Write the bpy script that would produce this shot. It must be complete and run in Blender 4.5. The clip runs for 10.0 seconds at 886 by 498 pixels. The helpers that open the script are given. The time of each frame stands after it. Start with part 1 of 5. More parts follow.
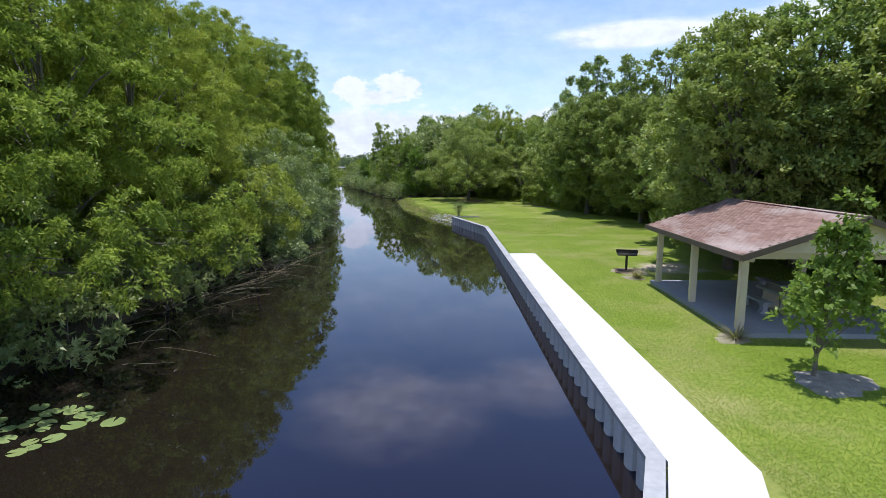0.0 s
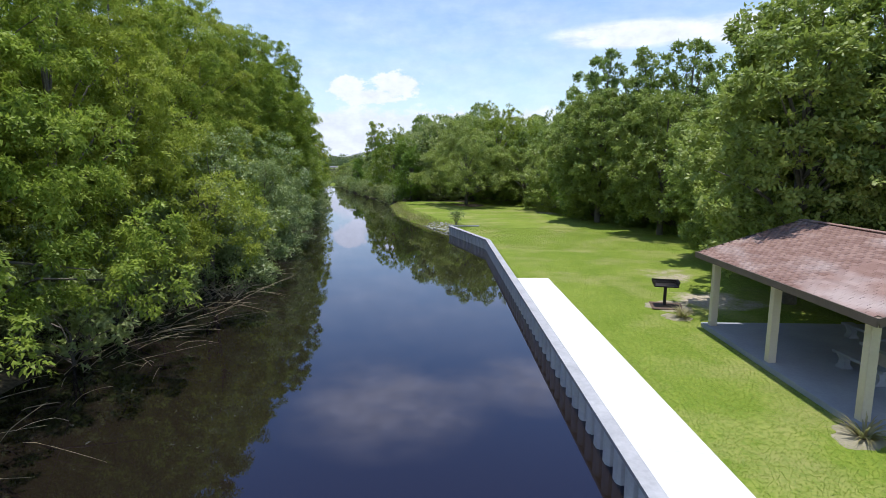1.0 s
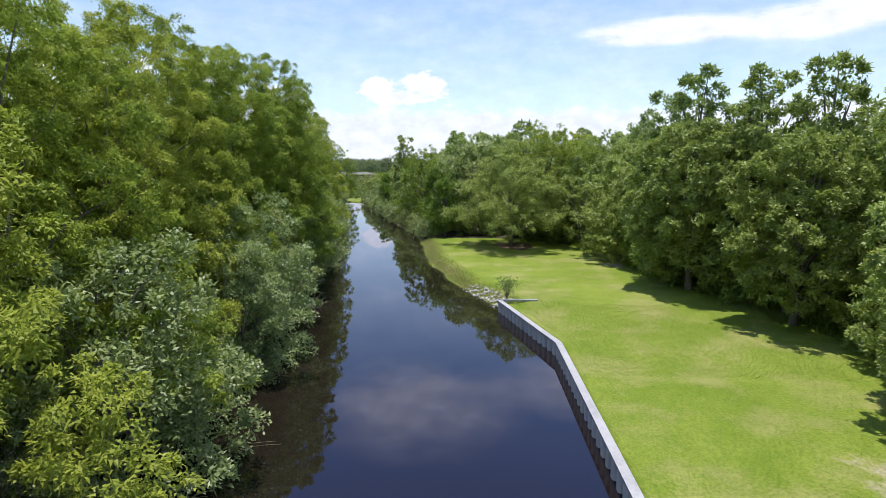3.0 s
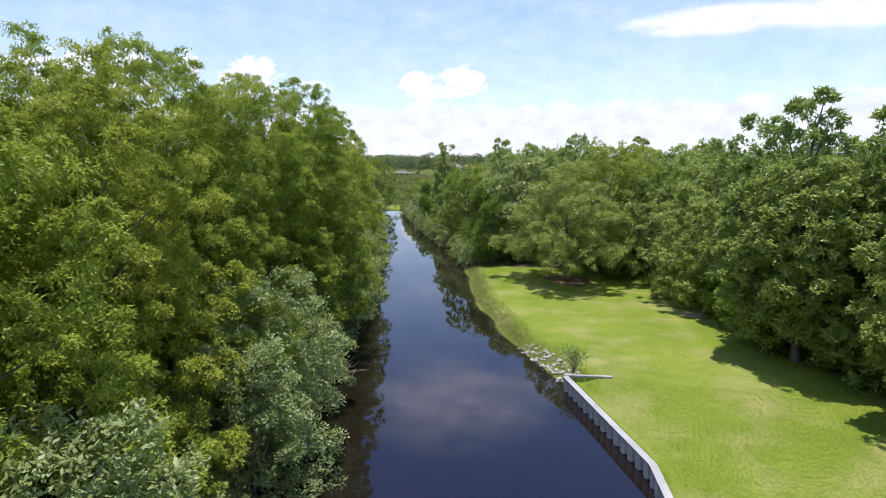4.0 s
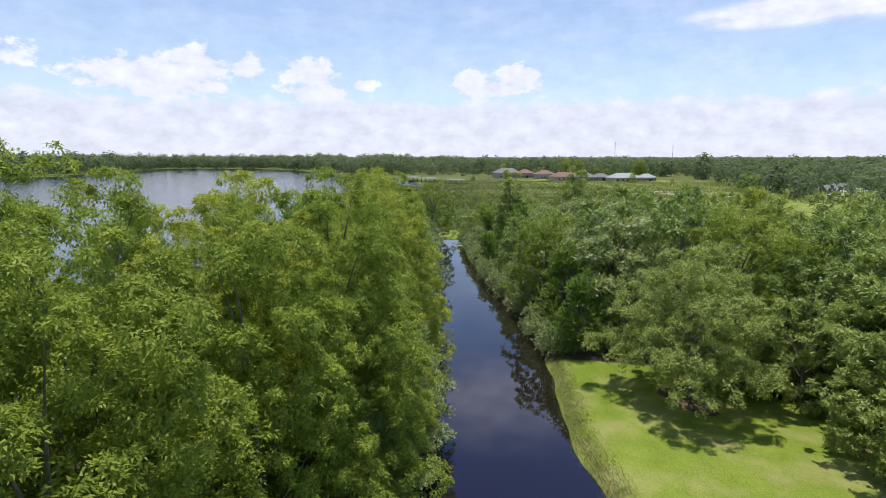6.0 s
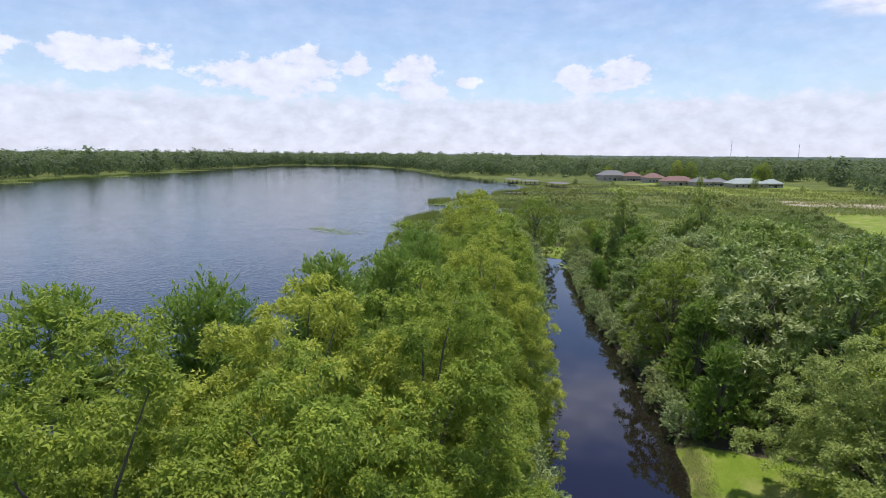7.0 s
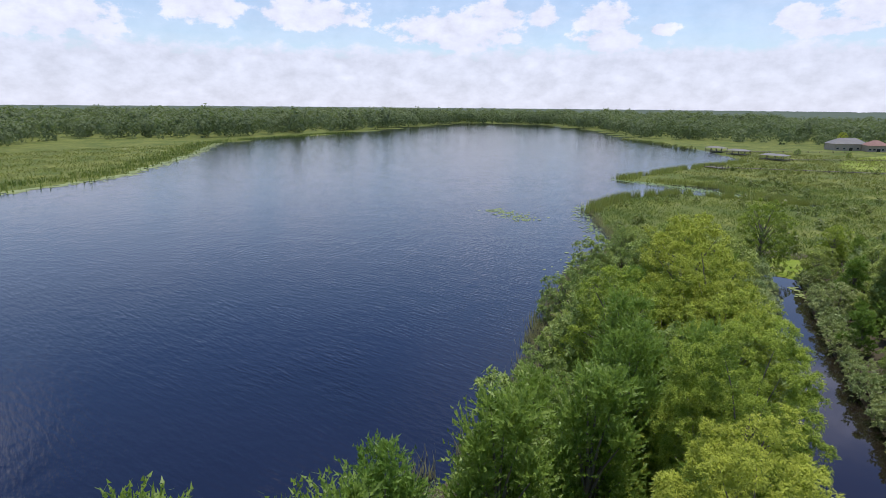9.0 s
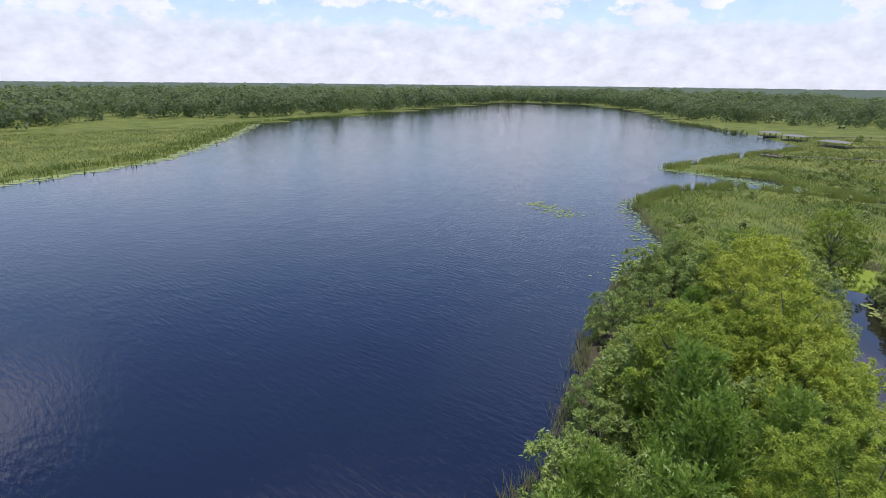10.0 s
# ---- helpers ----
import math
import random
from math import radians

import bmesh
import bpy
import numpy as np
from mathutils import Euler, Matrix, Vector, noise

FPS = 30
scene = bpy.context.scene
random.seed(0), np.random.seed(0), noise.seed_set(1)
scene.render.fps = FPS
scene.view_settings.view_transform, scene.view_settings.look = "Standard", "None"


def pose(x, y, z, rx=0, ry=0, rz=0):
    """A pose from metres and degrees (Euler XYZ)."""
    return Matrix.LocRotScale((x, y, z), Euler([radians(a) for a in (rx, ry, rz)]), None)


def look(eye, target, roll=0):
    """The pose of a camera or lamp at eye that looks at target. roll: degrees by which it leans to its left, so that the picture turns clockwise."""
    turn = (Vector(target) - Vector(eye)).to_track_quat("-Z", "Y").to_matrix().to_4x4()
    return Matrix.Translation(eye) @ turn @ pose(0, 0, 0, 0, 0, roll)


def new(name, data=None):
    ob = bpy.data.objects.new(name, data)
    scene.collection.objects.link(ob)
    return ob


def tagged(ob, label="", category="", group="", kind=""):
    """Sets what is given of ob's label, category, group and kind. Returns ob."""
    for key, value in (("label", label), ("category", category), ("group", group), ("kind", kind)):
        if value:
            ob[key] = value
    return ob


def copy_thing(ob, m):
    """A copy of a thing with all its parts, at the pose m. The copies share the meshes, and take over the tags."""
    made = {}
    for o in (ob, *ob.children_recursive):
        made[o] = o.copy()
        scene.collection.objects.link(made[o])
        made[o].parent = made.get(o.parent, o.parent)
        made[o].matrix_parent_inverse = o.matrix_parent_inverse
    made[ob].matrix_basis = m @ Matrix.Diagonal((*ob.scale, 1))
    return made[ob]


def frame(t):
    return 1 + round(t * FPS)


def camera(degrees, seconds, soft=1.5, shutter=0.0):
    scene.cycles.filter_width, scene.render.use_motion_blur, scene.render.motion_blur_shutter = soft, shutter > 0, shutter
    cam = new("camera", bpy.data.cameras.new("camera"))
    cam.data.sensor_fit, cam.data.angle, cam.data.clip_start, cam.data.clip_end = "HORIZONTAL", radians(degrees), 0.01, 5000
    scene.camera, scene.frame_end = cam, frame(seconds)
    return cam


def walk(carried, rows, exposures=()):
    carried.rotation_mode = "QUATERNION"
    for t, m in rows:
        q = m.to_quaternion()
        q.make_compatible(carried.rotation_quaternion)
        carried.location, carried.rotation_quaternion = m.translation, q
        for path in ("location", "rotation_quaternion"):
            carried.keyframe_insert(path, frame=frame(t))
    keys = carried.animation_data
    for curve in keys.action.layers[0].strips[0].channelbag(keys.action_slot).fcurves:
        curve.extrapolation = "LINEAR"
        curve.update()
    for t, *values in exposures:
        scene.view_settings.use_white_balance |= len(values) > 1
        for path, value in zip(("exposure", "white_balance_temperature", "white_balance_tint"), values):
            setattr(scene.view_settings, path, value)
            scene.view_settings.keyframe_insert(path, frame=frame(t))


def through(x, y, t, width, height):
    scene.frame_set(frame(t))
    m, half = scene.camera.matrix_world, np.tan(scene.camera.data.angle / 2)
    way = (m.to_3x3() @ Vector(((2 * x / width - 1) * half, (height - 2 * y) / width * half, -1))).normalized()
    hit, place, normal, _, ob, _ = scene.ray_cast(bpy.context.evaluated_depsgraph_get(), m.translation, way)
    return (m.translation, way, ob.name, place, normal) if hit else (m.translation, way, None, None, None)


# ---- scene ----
cam = camera(76.4, 10.0, soft=0.4)
PATH = [
    (0, (0.12, -0.395, 5.556), (0.06, 1.582, 5.259), 0.1),
    (0.5, (0.047, 2.445, 5.593), (-0.005, 4.422, 5.297), 0.2),
    (1, (0.023, 5.559, 5.942), (-0.025, 7.536, 5.643), 0.3),
    (1.5, (-0.212, 8.569, 6.621), (-0.253, 10.546, 6.322), 0.3),
    (2, (-0.433, 11.917, 7.516), (-0.48, 13.894, 7.217), 0.2),
    (2.2, (-0.56, 13.30, 7.95), (-0.615, 15.276, 7.648), 0.1),
    (3.3, (-2.12, 20.778, 10.88), (-2.323, 22.746, 10.583), 0.0),
    (3.5, (-2.406, 22.166, 11.548), (-2.642, 24.127, 11.239), 0.0),
    (4, (-3.312, 25.714, 13.279), (-3.595, 27.668, 12.962), -0.1),
    (4.5, (-4.385, 29.295, 14.981), (-4.704, 31.244, 14.661), -0.2),
    (5, (-5.644, 32.925, 16.696), (-5.99, 34.87, 16.38), -0.3),
    (5.2, (-6.09, 34.40, 17.38), (-6.455, 36.339, 17.054), -0.3),
    (6.3, (-8.80, 42.56, 20.70), (-9.334, 44.461, 20.379), 0.1),
    (6.5, (-9.385, 43.95, 21.436), (-9.984, 45.831, 21.114), 0.2),
    (7, (-11.216, 47.496, 23.371), (-11.999, 49.306, 23.036), 0.4),
    (7.5, (-13.37, 50.669, 25.328), (-14.327, 52.386, 24.957), 0.5),
    (8, (-15.624, 53.679, 26.986), (-16.726, 55.296, 26.574), 0.4),
    (8.5, (-17.959, 56.567, 28.375), (-19.155, 58.106, 27.928), 0.4),
    (9, (-20.276, 58.928, 29.936), (-21.554, 60.386, 29.444), 0.5),
    (9.5, (-22.634, 61.014, 31.435), (-23.97, 62.405, 30.904), 0.6),
    (10, (-24.905, 62.664, 33.057), (-26.259, 64.023, 32.49), 0.6),
]
walk(cam, [(t, look(eye, target, roll)) for t, eye, target, roll in PATH],
     exposures=[(0.0, 0.07, 5900, 12), (2.0, 0.14, 6000, 13), (4.0, 0.18, 6250, 13), (5.0, 0.08, 6250, 13), (6.3, -0.08, 6200, 13), (7.0, -0.14, 6150, 13), (8.5, -0.18, 6150, 14), (10.0, -0.06, 6200, 14)])

# ---- light ----
SUN_FROM = Vector((-0.01, 0.17, 1.0)).normalized()
sun = new("sun", bpy.data.lights.new("sun", "SUN"))
sun.data.energy, sun.data.angle, sun.data.color = 4.2, radians(0.55), (1.0, 0.95, 0.86)
sun.matrix_world = look(SUN_FROM * 100, (0, 0, 0))


class Nodes:
    """Short writing for node trees."""

    def __init__(self, tree):
        self.tree = tree
        tree.nodes.clear()

    def add(self, kind, **values):
        node = self.tree.nodes.new(kind)
        for key, value in values.items():
            setattr(node, key, value)
        return node

    def link(self, a, b):
        self.tree.links.new(a, b)

    def put(self, socket, value):
        if isinstance(value, bpy.types.NodeSocket):
            self.link(value, socket)
        else:
            socket.default_value = value

    def math(self, op, a, b=0.0, c=0.0, clamp=False):
        node = self.add("ShaderNodeMath", operation=op, use_clamp=clamp)
        for socket, value in zip(node.inputs, (a, b, c)):
            self.put(socket, value)
        return node.outputs[0]

    def noise(self, vector, scale, detail=4.0, rough=0.55, dims="3D"):
        node = self.add("ShaderNodeTexNoise", noise_dimensions=dims)
        self.put(node.inputs["Vector"], vector)
        node.inputs["Scale"].default_value = scale
        node.inputs["Detail"].default_value = detail
        node.inputs["Roughness"].default_value = rough
        return node.outputs["Fac"]

    def ramp(self, value, stops):
        node = self.add("ShaderNodeValToRGB")
        e = node.color_ramp.elements
        while len(e) < len(stops):
            e.new(0.5)
        for el, (p, c) in zip(e, stops):
            el.position = p
            el.color = (c, c, c, 1) if isinstance(c, (int, float)) else (*c, 1)
        self.put(node.inputs[0], value)
        return node.outputs[0]

    def mix(self, fac, a, b, blend="MIX"):
        node = self.add("ShaderNodeMix", data_type="RGBA", blend_type=blend)
        self.put(node.inputs[0], fac)
        for k, v in ((6, a), (7, b)):
            self.put(node.inputs[k], (*v, 1) if isinstance(v, tuple) and len(v) == 3 else v)
        return node.outputs[2]

    def mapped(self, vector, scale=(1, 1, 1), rot=(0, 0, 0)):
        node = self.add("ShaderNodeMapping")
        self.put(node.inputs["Vector"], vector)
        node.inputs["Scale"].default_value = scale
        node.inputs["Rotation"].default_value = rot
        return node.outputs[0]


# sky: clear blue, a white bank over the horizon, heaped clouds (azimuth from +y, elevation, half width, half height; degrees)
CLOUDS = [
    (-54.0, 8.1, 7.4, 1.9, 1.0), (-40.0, 6.9, 9.0, 2.6, 1.0), (-36.3, 8.2, 3.8, 2.2, 1.0), (-32.0, 8.1, 2.0, 1.6, 1.0),
    (-26.4, 7.9, 3.6, 2.0, 1.0), (-26.0, 6.0, 4.2, 1.7, 1.0), (-21.6, 6.8, 1.9, 0.8, 0.9), (-5.9, 7.6, 3.6, 1.8, 1.0),
    (-10.9, 7.3, 2.8, 1.5, 1.0), (-8.5, 6.5, 5.2, 1.2, 0.9), (-0.6, 4.2, 3.6, 1.5, 0.9), (-63.0, 8.3, 5.0, 2.0, 0.9),
    (-75.0, 7.0, 8.0, 2.6, 1.0), (60.0, 9.0, 12.0, 3.0, 0.9),
    # unseen clouds behind and overhead, added to raise the fill light
    (110.0, 14.0, 14.0, 4.0, 0.9), (-120.0, 12.0, 16.0, 4.0, 0.9), (170.0, 16.0, 20.0, 5.0, 0.9),
    (45.0, 46.0, 30.0, 12.0, 0.9), (-65.0, 50.0, 28.0, 12.0, 0.9), (-150.0, 38.0, 30.0, 14.0, 0.9),
    (120.0, 52.0, 30.0, 12.0, 0.9), (180.0, 60.0, 30.0, 9.0, 0.9), (80.0, 24.0, 18.0, 6.0, 0.9), (-95.0, 26.0, 18.0, 6.0, 0.9),
]
world = bpy.data.worlds.new("sky")
scene.world = world
world.use_nodes = True
n = Nodes(world.node_tree)
sky = n.add("ShaderNodeTexSky", sky_type="NISHITA", sun_disc=False)
sky.sun_elevation = math.asin(SUN_FROM.z)
sky.sun_rotation = math.atan2(SUN_FROM.x, SUN_FROM.y)
sky.air_density, sky.dust_density, sky.ozone_density = 1.0, 0.15, 1.4
way = n.add("ShaderNodeTexCoord").outputs["Generated"]
xyz = n.add("ShaderNodeSeparateXYZ")
n.link(way, xyz.inputs[0])
az = n.math("MULTIPLY", n.math("ARCTAN2", xyz.outputs[0], xyz.outputs[1]), 57.29578)
el = n.math("MULTIPLY", n.math("ARCSINE", xyz.outputs[2]), 57.29578)
flat = n.add("ShaderNodeCombineXYZ")
n.link(az, flat.inputs[0])
n.link(el, flat.inputs[1])
puff = n.noise(n.mapped(flat.outputs[0], (1.0, 1.5, 1.0)), 0.42, 7.0, 0.6)
wisp = n.noise(n.mapped(flat.outputs[0], (0.35, 1.2, 1.0)), 0.35, 6.0, 0.6)
cover = None
for ca, ce, cw, ch, cs in CLOUDS:
    da = n.math("DIVIDE", n.math("SUBTRACT", az, ca), cw)
    de = n.math("DIVIDE", n.math("SUBTRACT", el, ce), ch)
    d = n.math("SQRT", n.math("ADD", n.math("MULTIPLY", da, da), n.math("MULTIPLY", de, de)))
    m = n.math("MULTIPLY", n.math("SUBTRACT", 1.0, d), cs)
    cover = m if cover is None else n.math("MAXIMUM", cover, m)
cover = n.math("ADD", cover, n.math("MULTIPLY", n.math("SUBTRACT", puff, 0.5), 1.9))
heap = n.ramp(cover, [(0.14, 0.0), (0.42, 1.0)])
# the bank: full below 4 degrees, ragged top near 6, thin veil above
bank = n.math("ADD", n.math("MULTIPLY", n.math("SUBTRACT", 6.1, el), 0.3), n.math("ADD", n.math("MULTIPLY", n.math("SUBTRACT", puff, 0.5), 1.2), n.math("MULTIPLY", n.math("SUBTRACT", wisp, 0.5), 0.6)))
bank = n.math("MULTIPLY", n.ramp(bank, [(0.0, 0.0), (0.42, 1.0)]), 0.94)
veil = n.math("MULTIPLY", n.ramp(n.math("ADD", wisp, n.math("MULTIPLY", n.math("SUBTRACT", 18.0, el), 0.012)), [(0.36, 0.42), (0.85, 1.0)]), 0.5)
veil = n.math("MULTIPLY", veil, n.ramp(n.math("DIVIDE", el, 60.0), [(0.23, 1.0), (0.38, 0.05)]))
# two thin clouds higher up, without hard edges
for ca, ce, cw, ch, cs in ((-7.0, 24.5, 13.0, 5.5, 1.1), (8.0, 22.0, 8.0, 3.4, 0.9), (-34.0, 27.0, 14.0, 5.0, 0.5), (16.5, 11.8, 9.0, 1.4, 1.6), (28.0, 11.8, 8.0, 1.9, 1.6)):
    da = n.math("DIVIDE", n.math("SUBTRACT", az, ca), cw)
    de = n.math("DIVIDE", n.math("SUBTRACT", el, ce), ch)
    m = n.math("SUBTRACT", 1.0, n.math("ADD", n.math("MULTIPLY", da, da), n.math("MULTIPLY", de, de)), clamp=True)
    shred = n.ramp(n.math("ADD", wisp, n.math("MULTIPLY", m, 0.3)), [(0.42, 0.0), (0.85, 1.0)])
    veil = n.math("ADD", veil, n.math("MULTIPLY", n.math("MULTIPLY", m, shred), cs))
cloud = n.math("MAXIMUM", n.math("MAXIMUM", heap, bank), veil, clamp=True)
bright = n.math("ADD", n.math("SUBTRACT", 6.4, n.math("MULTIPLY", bank, 0.5)), n.math("MULTIPLY", n.math("SUBTRACT", puff, 0.5), 4.2))
white = n.add("ShaderNodeCombineXYZ")
n.link(n.math("MULTIPLY", bright, 0.96), white.inputs[0])
n.link(n.math("MULTIPLY", bright, 0.99), white.inputs[1])
n.link(n.math("MULTIPLY", bright, 1.12), white.inputs[2])
deep = n.add("ShaderNodeHueSaturation")
deep.inputs["Saturation"].default_value = 1.14
n.link(sky.outputs[0], deep.inputs["Color"])
colour = n.mix(cloud, deep.outputs[0], white.outputs[0])
bg = n.add("ShaderNodeBackground")
n.link(colour, bg.inputs[0])
bg.inputs[1].default_value = 0.148
n.link(bg.outputs[0], n.add("ShaderNodeOutputWorld").inputs[0])


# ---- materials ----
def material(name, build, rough=0.7, metal=0.0, bump=None, spec=0.5):
    """build(n, position) gives the base colour socket or a tuple, and may return a height socket too."""
    mat = bpy.data.materials.new(name)
    mat.use_nodes = True
    nn = Nodes(mat.node_tree)
    out = nn.add("ShaderNodeOutputMaterial")
    bsdf = nn.add("ShaderNodeBsdfPrincipled")
    bsdf.inputs["Roughness"].default_value = rough
    bsdf.inputs["Metallic"].default_value = metal
    bsdf.inputs["Specular IOR Level"].default_value = spec
    where = nn.add("ShaderNodeNewGeometry").outputs["Position"]
    res = build(nn, where)
    col, height = res if isinstance(res, list) else (res, None)
    nn.put(bsdf.inputs["Base Color"], (*col, 1) if isinstance(col, tuple) else col)
    if height is not None:
        b = nn.add("ShaderNodeBump")
        b.inputs["Strength"].default_value, b.inputs["Distance"].default_value = bump or (0.4, 0.02)
        nn.link(height, b.inputs["Height"])
        nn.link(b.outputs[0], bsdf.inputs["Normal"])
    nn.link(bsdf.outputs[0], out.inputs[0])
    return mat


def two_scale(a, b, big, small, spread=0.25, height=False):
    """A colour that wanders between a and b over big and small patches."""
    def build(nn, where):
        f = nn.math("ADD", nn.math("MULTIPLY", nn.noise(where, big), 0.6), nn.math("MULTIPLY", nn.noise(where, small, 3.0), 0.4))
        col = nn.mix(nn.ramp(f, [(0.5 - spread, 0.0), (0.5 + spread, 1.0)]), a, b)
        return [col, nn.noise(where, small, 4.0)] if height else col
    return build


def leaf_material(name, dark, light, dry, through=0.35, patch=1.3, gloss=0.4):
    """Leaves: colour by leaf, by clump and by tree; some light passes through them."""
    mat = bpy.data.materials.new(name)
    mat.use_nodes = True
    nn = Nodes(mat.node_tree)
    geo = nn.add("ShaderNodeNewGeometry")
    info = nn.add("ShaderNodeObjectInfo")
    clump = nn.noise(geo.outputs["Position"], patch, 2.0)
    f = nn.math("ADD", nn.math("MULTIPLY", geo.outputs["Random Per Island"], 0.5), nn.math("MULTIPLY", nn.ramp(clump, [(0.4, 0.0), (0.62, 1.0)]), 0.5))
    col = nn.mix(f, dark, light)
    col = nn.mix(nn.math("MULTIPLY", nn.ramp(nn.math("ADD", nn.math("MULTIPLY", info.outputs["Random"], 0.8), nn.math("MULTIPLY", clump, 0.4)), [(0.36, 0.0), (0.82, 1.0)]), 0.52), col, dry)
    depth = nn.math("FRACT", nn.math("MULTIPLY", info.outputs["Random"], 7.31))
    col = nn.mix(nn.math("MULTIPLY", depth, 0.3), col, dark)
    diff = nn.add("ShaderNodeBsdfPrincipled")
    diff.inputs["Roughness"].default_value = 0.45
    diff.inputs["Specular IOR Level"].default_value = gloss
    nn.link(col, diff.inputs["Base Color"])
    trans = nn.add("ShaderNodeBsdfTranslucent")
    nn.link(nn.mix(0.45, col, (0.30, 0.44, 0.05)), trans.inputs[0])
    mix = nn.add("ShaderNodeMixShader")
    mix.inputs[0].default_value = through
    nn.link(diff.outputs[0], mix.inputs[1])
    nn.link(trans.outputs[0], mix.inputs[2])
    nn.link(mix.outputs[0], nn.add("ShaderNodeOutputMaterial").inputs[0])
    return mat


CYPRESS = leaf_material("cypress_leaf", (0.14, 0.205, 0.03), (0.47, 0.545, 0.08), (0.62, 0.60, 0.09), 0.4, gloss=0.12)
BROAD = leaf_material("broad_leaf", (0.12, 0.18, 0.045), (0.45, 0.545, 0.15), (0.54, 0.56, 0.13), 0.36, gloss=0.35)
GREYLEAF = leaf_material("grey_green_leaf", (0.16, 0.23, 0.075), (0.50, 0.575, 0.24), (0.52, 0.52, 0.19), 0.36, gloss=0.5)
FRESH = leaf_material("fresh_leaf", (0.095, 0.185, 0.03), (0.28, 0.41, 0.075), (0.36, 0.43, 0.085), 0.48, gloss=0.35)
REED = leaf_material("reed_blade", (0.24, 0.28, 0.06), (0.44, 0.45, 0.11), (0.55, 0.46, 0.18), 0.45, 0.15)
GRASS = leaf_material("grass_blade", (0.30, 0.38, 0.05), (0.40, 0.48, 0.08), (0.44, 0.45, 0.11), 0.55, 0.5)
DRYBLADE = leaf_material("dry_blade", (0.22, 0.19, 0.08), (0.48, 0.40, 0.21), (0.54, 0.44, 0.26), 0.4, 2.0)
# far woods' leaves, greyed and lightened in colour to stand for haze
HAZEDFARLEAF = leaf_material("haze_greyed_leaf", (0.095, 0.125, 0.075), (0.22, 0.26, 0.145), (0.25, 0.265, 0.155), 0.3, 0.02, 0.0)
# aerial haze over the distant canopy, put into a paler, bluer leaf colour
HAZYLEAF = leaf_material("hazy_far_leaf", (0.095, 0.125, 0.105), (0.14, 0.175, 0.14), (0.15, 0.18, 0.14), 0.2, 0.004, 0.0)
MARSHLEAF = leaf_material("marsh_leaf", (0.07, 0.11, 0.026), (0.24, 0.27, 0.06), (0.34, 0.27, 0.09), 0.4, 0.05)
PAD = leaf_material("lily_pad", (0.15, 0.22, 0.06), (0.29, 0.36, 0.13), (0.34, 0.34, 0.11), 0.1, 1.5)
BARK = material("bark", two_scale((0.10, 0.08, 0.06), (0.26, 0.23, 0.19), 1.5, 14.0, 0.2, True), 0.9, bump=(0.6, 0.03))
# brown leaf litter; its dark tone also draws the shadow under the grill
LITTERSHADOW = material("leaf_litter", two_scale((0.07, 0.045, 0.03), (0.19, 0.12, 0.08), 1.5, 14.0, 0.25, True), 0.95, bump=(0.5, 0.03))
DEADWOOD = material("dead_wood", two_scale((0.20, 0.16, 0.085), (0.44, 0.37, 0.23), 1.2, 18.0, 0.2), 0.85)
CONCRETE = material("pale_concrete", two_scale((0.66, 0.65, 0.62), (0.80, 0.79, 0.76), 0.5, 9.0, 0.25, True), 0.85, bump=(0.15, 0.01))
# grey concrete, its colour lowered to deepen the shade under the pavilion roof
SHADESLAB = material("shade_toned_concrete", two_scale((0.27, 0.28, 0.30), (0.39, 0.40, 0.41), 0.8, 12.0, 0.25, True), 0.8, bump=(0.15, 0.01))
CAP = material("weathered_cap", two_scale((0.30, 0.295, 0.30), (0.52, 0.51, 0.51), 0.6, 7.0, 0.2, True), 0.65, bump=(0.15, 0.01))
PILE = material("vinyl_sheet_pile", two_scale((0.50, 0.50, 0.51), (0.74, 0.74, 0.74), 1.5, 9.0, 0.25), 0.55)
CREAM = material("cream_paint", two_scale((0.56, 0.48, 0.36), (0.68, 0.60, 0.46), 1.2, 16.0, 0.25), 0.6)
TRIMBROWN = material("brown_paint", two_scale((0.10, 0.07, 0.05), (0.17, 0.12, 0.09), 2.0, 20.0, 0.25), 0.6)
UNDER = material("roof_boards", two_scale((0.20, 0.15, 0.10), (0.30, 0.23, 0.16), 1.0, 14.0, 0.25), 0.8)
IRON = material("black_iron", two_scale((0.02, 0.018, 0.016), (0.06, 0.045, 0.035), 4.0, 30.0, 0.25), 0.6, 0.3)
MULCH = material("mulch", two_scale((0.20, 0.17, 0.14), (0.46, 0.42, 0.37), 3.0, 22.0, 0.2, True), 0.95, bump=(0.8, 0.04))
SAND = material("dry_sand", two_scale((0.22, 0.20, 0.11), (0.42, 0.36, 0.25), 3.0, 16.0, 0.25, True), 0.95, bump=(0.4, 0.02))
ROCK = material("rubble_stone", two_scale((0.36, 0.34, 0.31), (0.62, 0.60, 0.56), 2.0, 14.0, 0.25, True), 0.9, bump=(0.5, 0.03))
WOOD = material("grey_timber", two_scale((0.07, 0.058, 0.045), (0.16, 0.135, 0.11), 0.8, 10.0, 0.25), 0.8)
WALLPAINT = material("house_wall", two_scale((0.30, 0.26, 0.21), (0.42, 0.37, 0.31), 0.3, 4.0), 0.8)
ROOFGREY = material("grey_roof", two_scale((0.15, 0.14, 0.135), (0.24, 0.23, 0.22), 0.3, 3.0), 0.8)
ROOFRED = material("red_tile_roof", two_scale((0.19, 0.10, 0.08), (0.28, 0.16, 0.13), 0.3, 3.0), 0.8)
ROOFWHITE = material("white_metal_roof", two_scale((0.30, 0.33, 0.29), (0.42, 0.45, 0.40), 0.3, 3.0), 0.6)
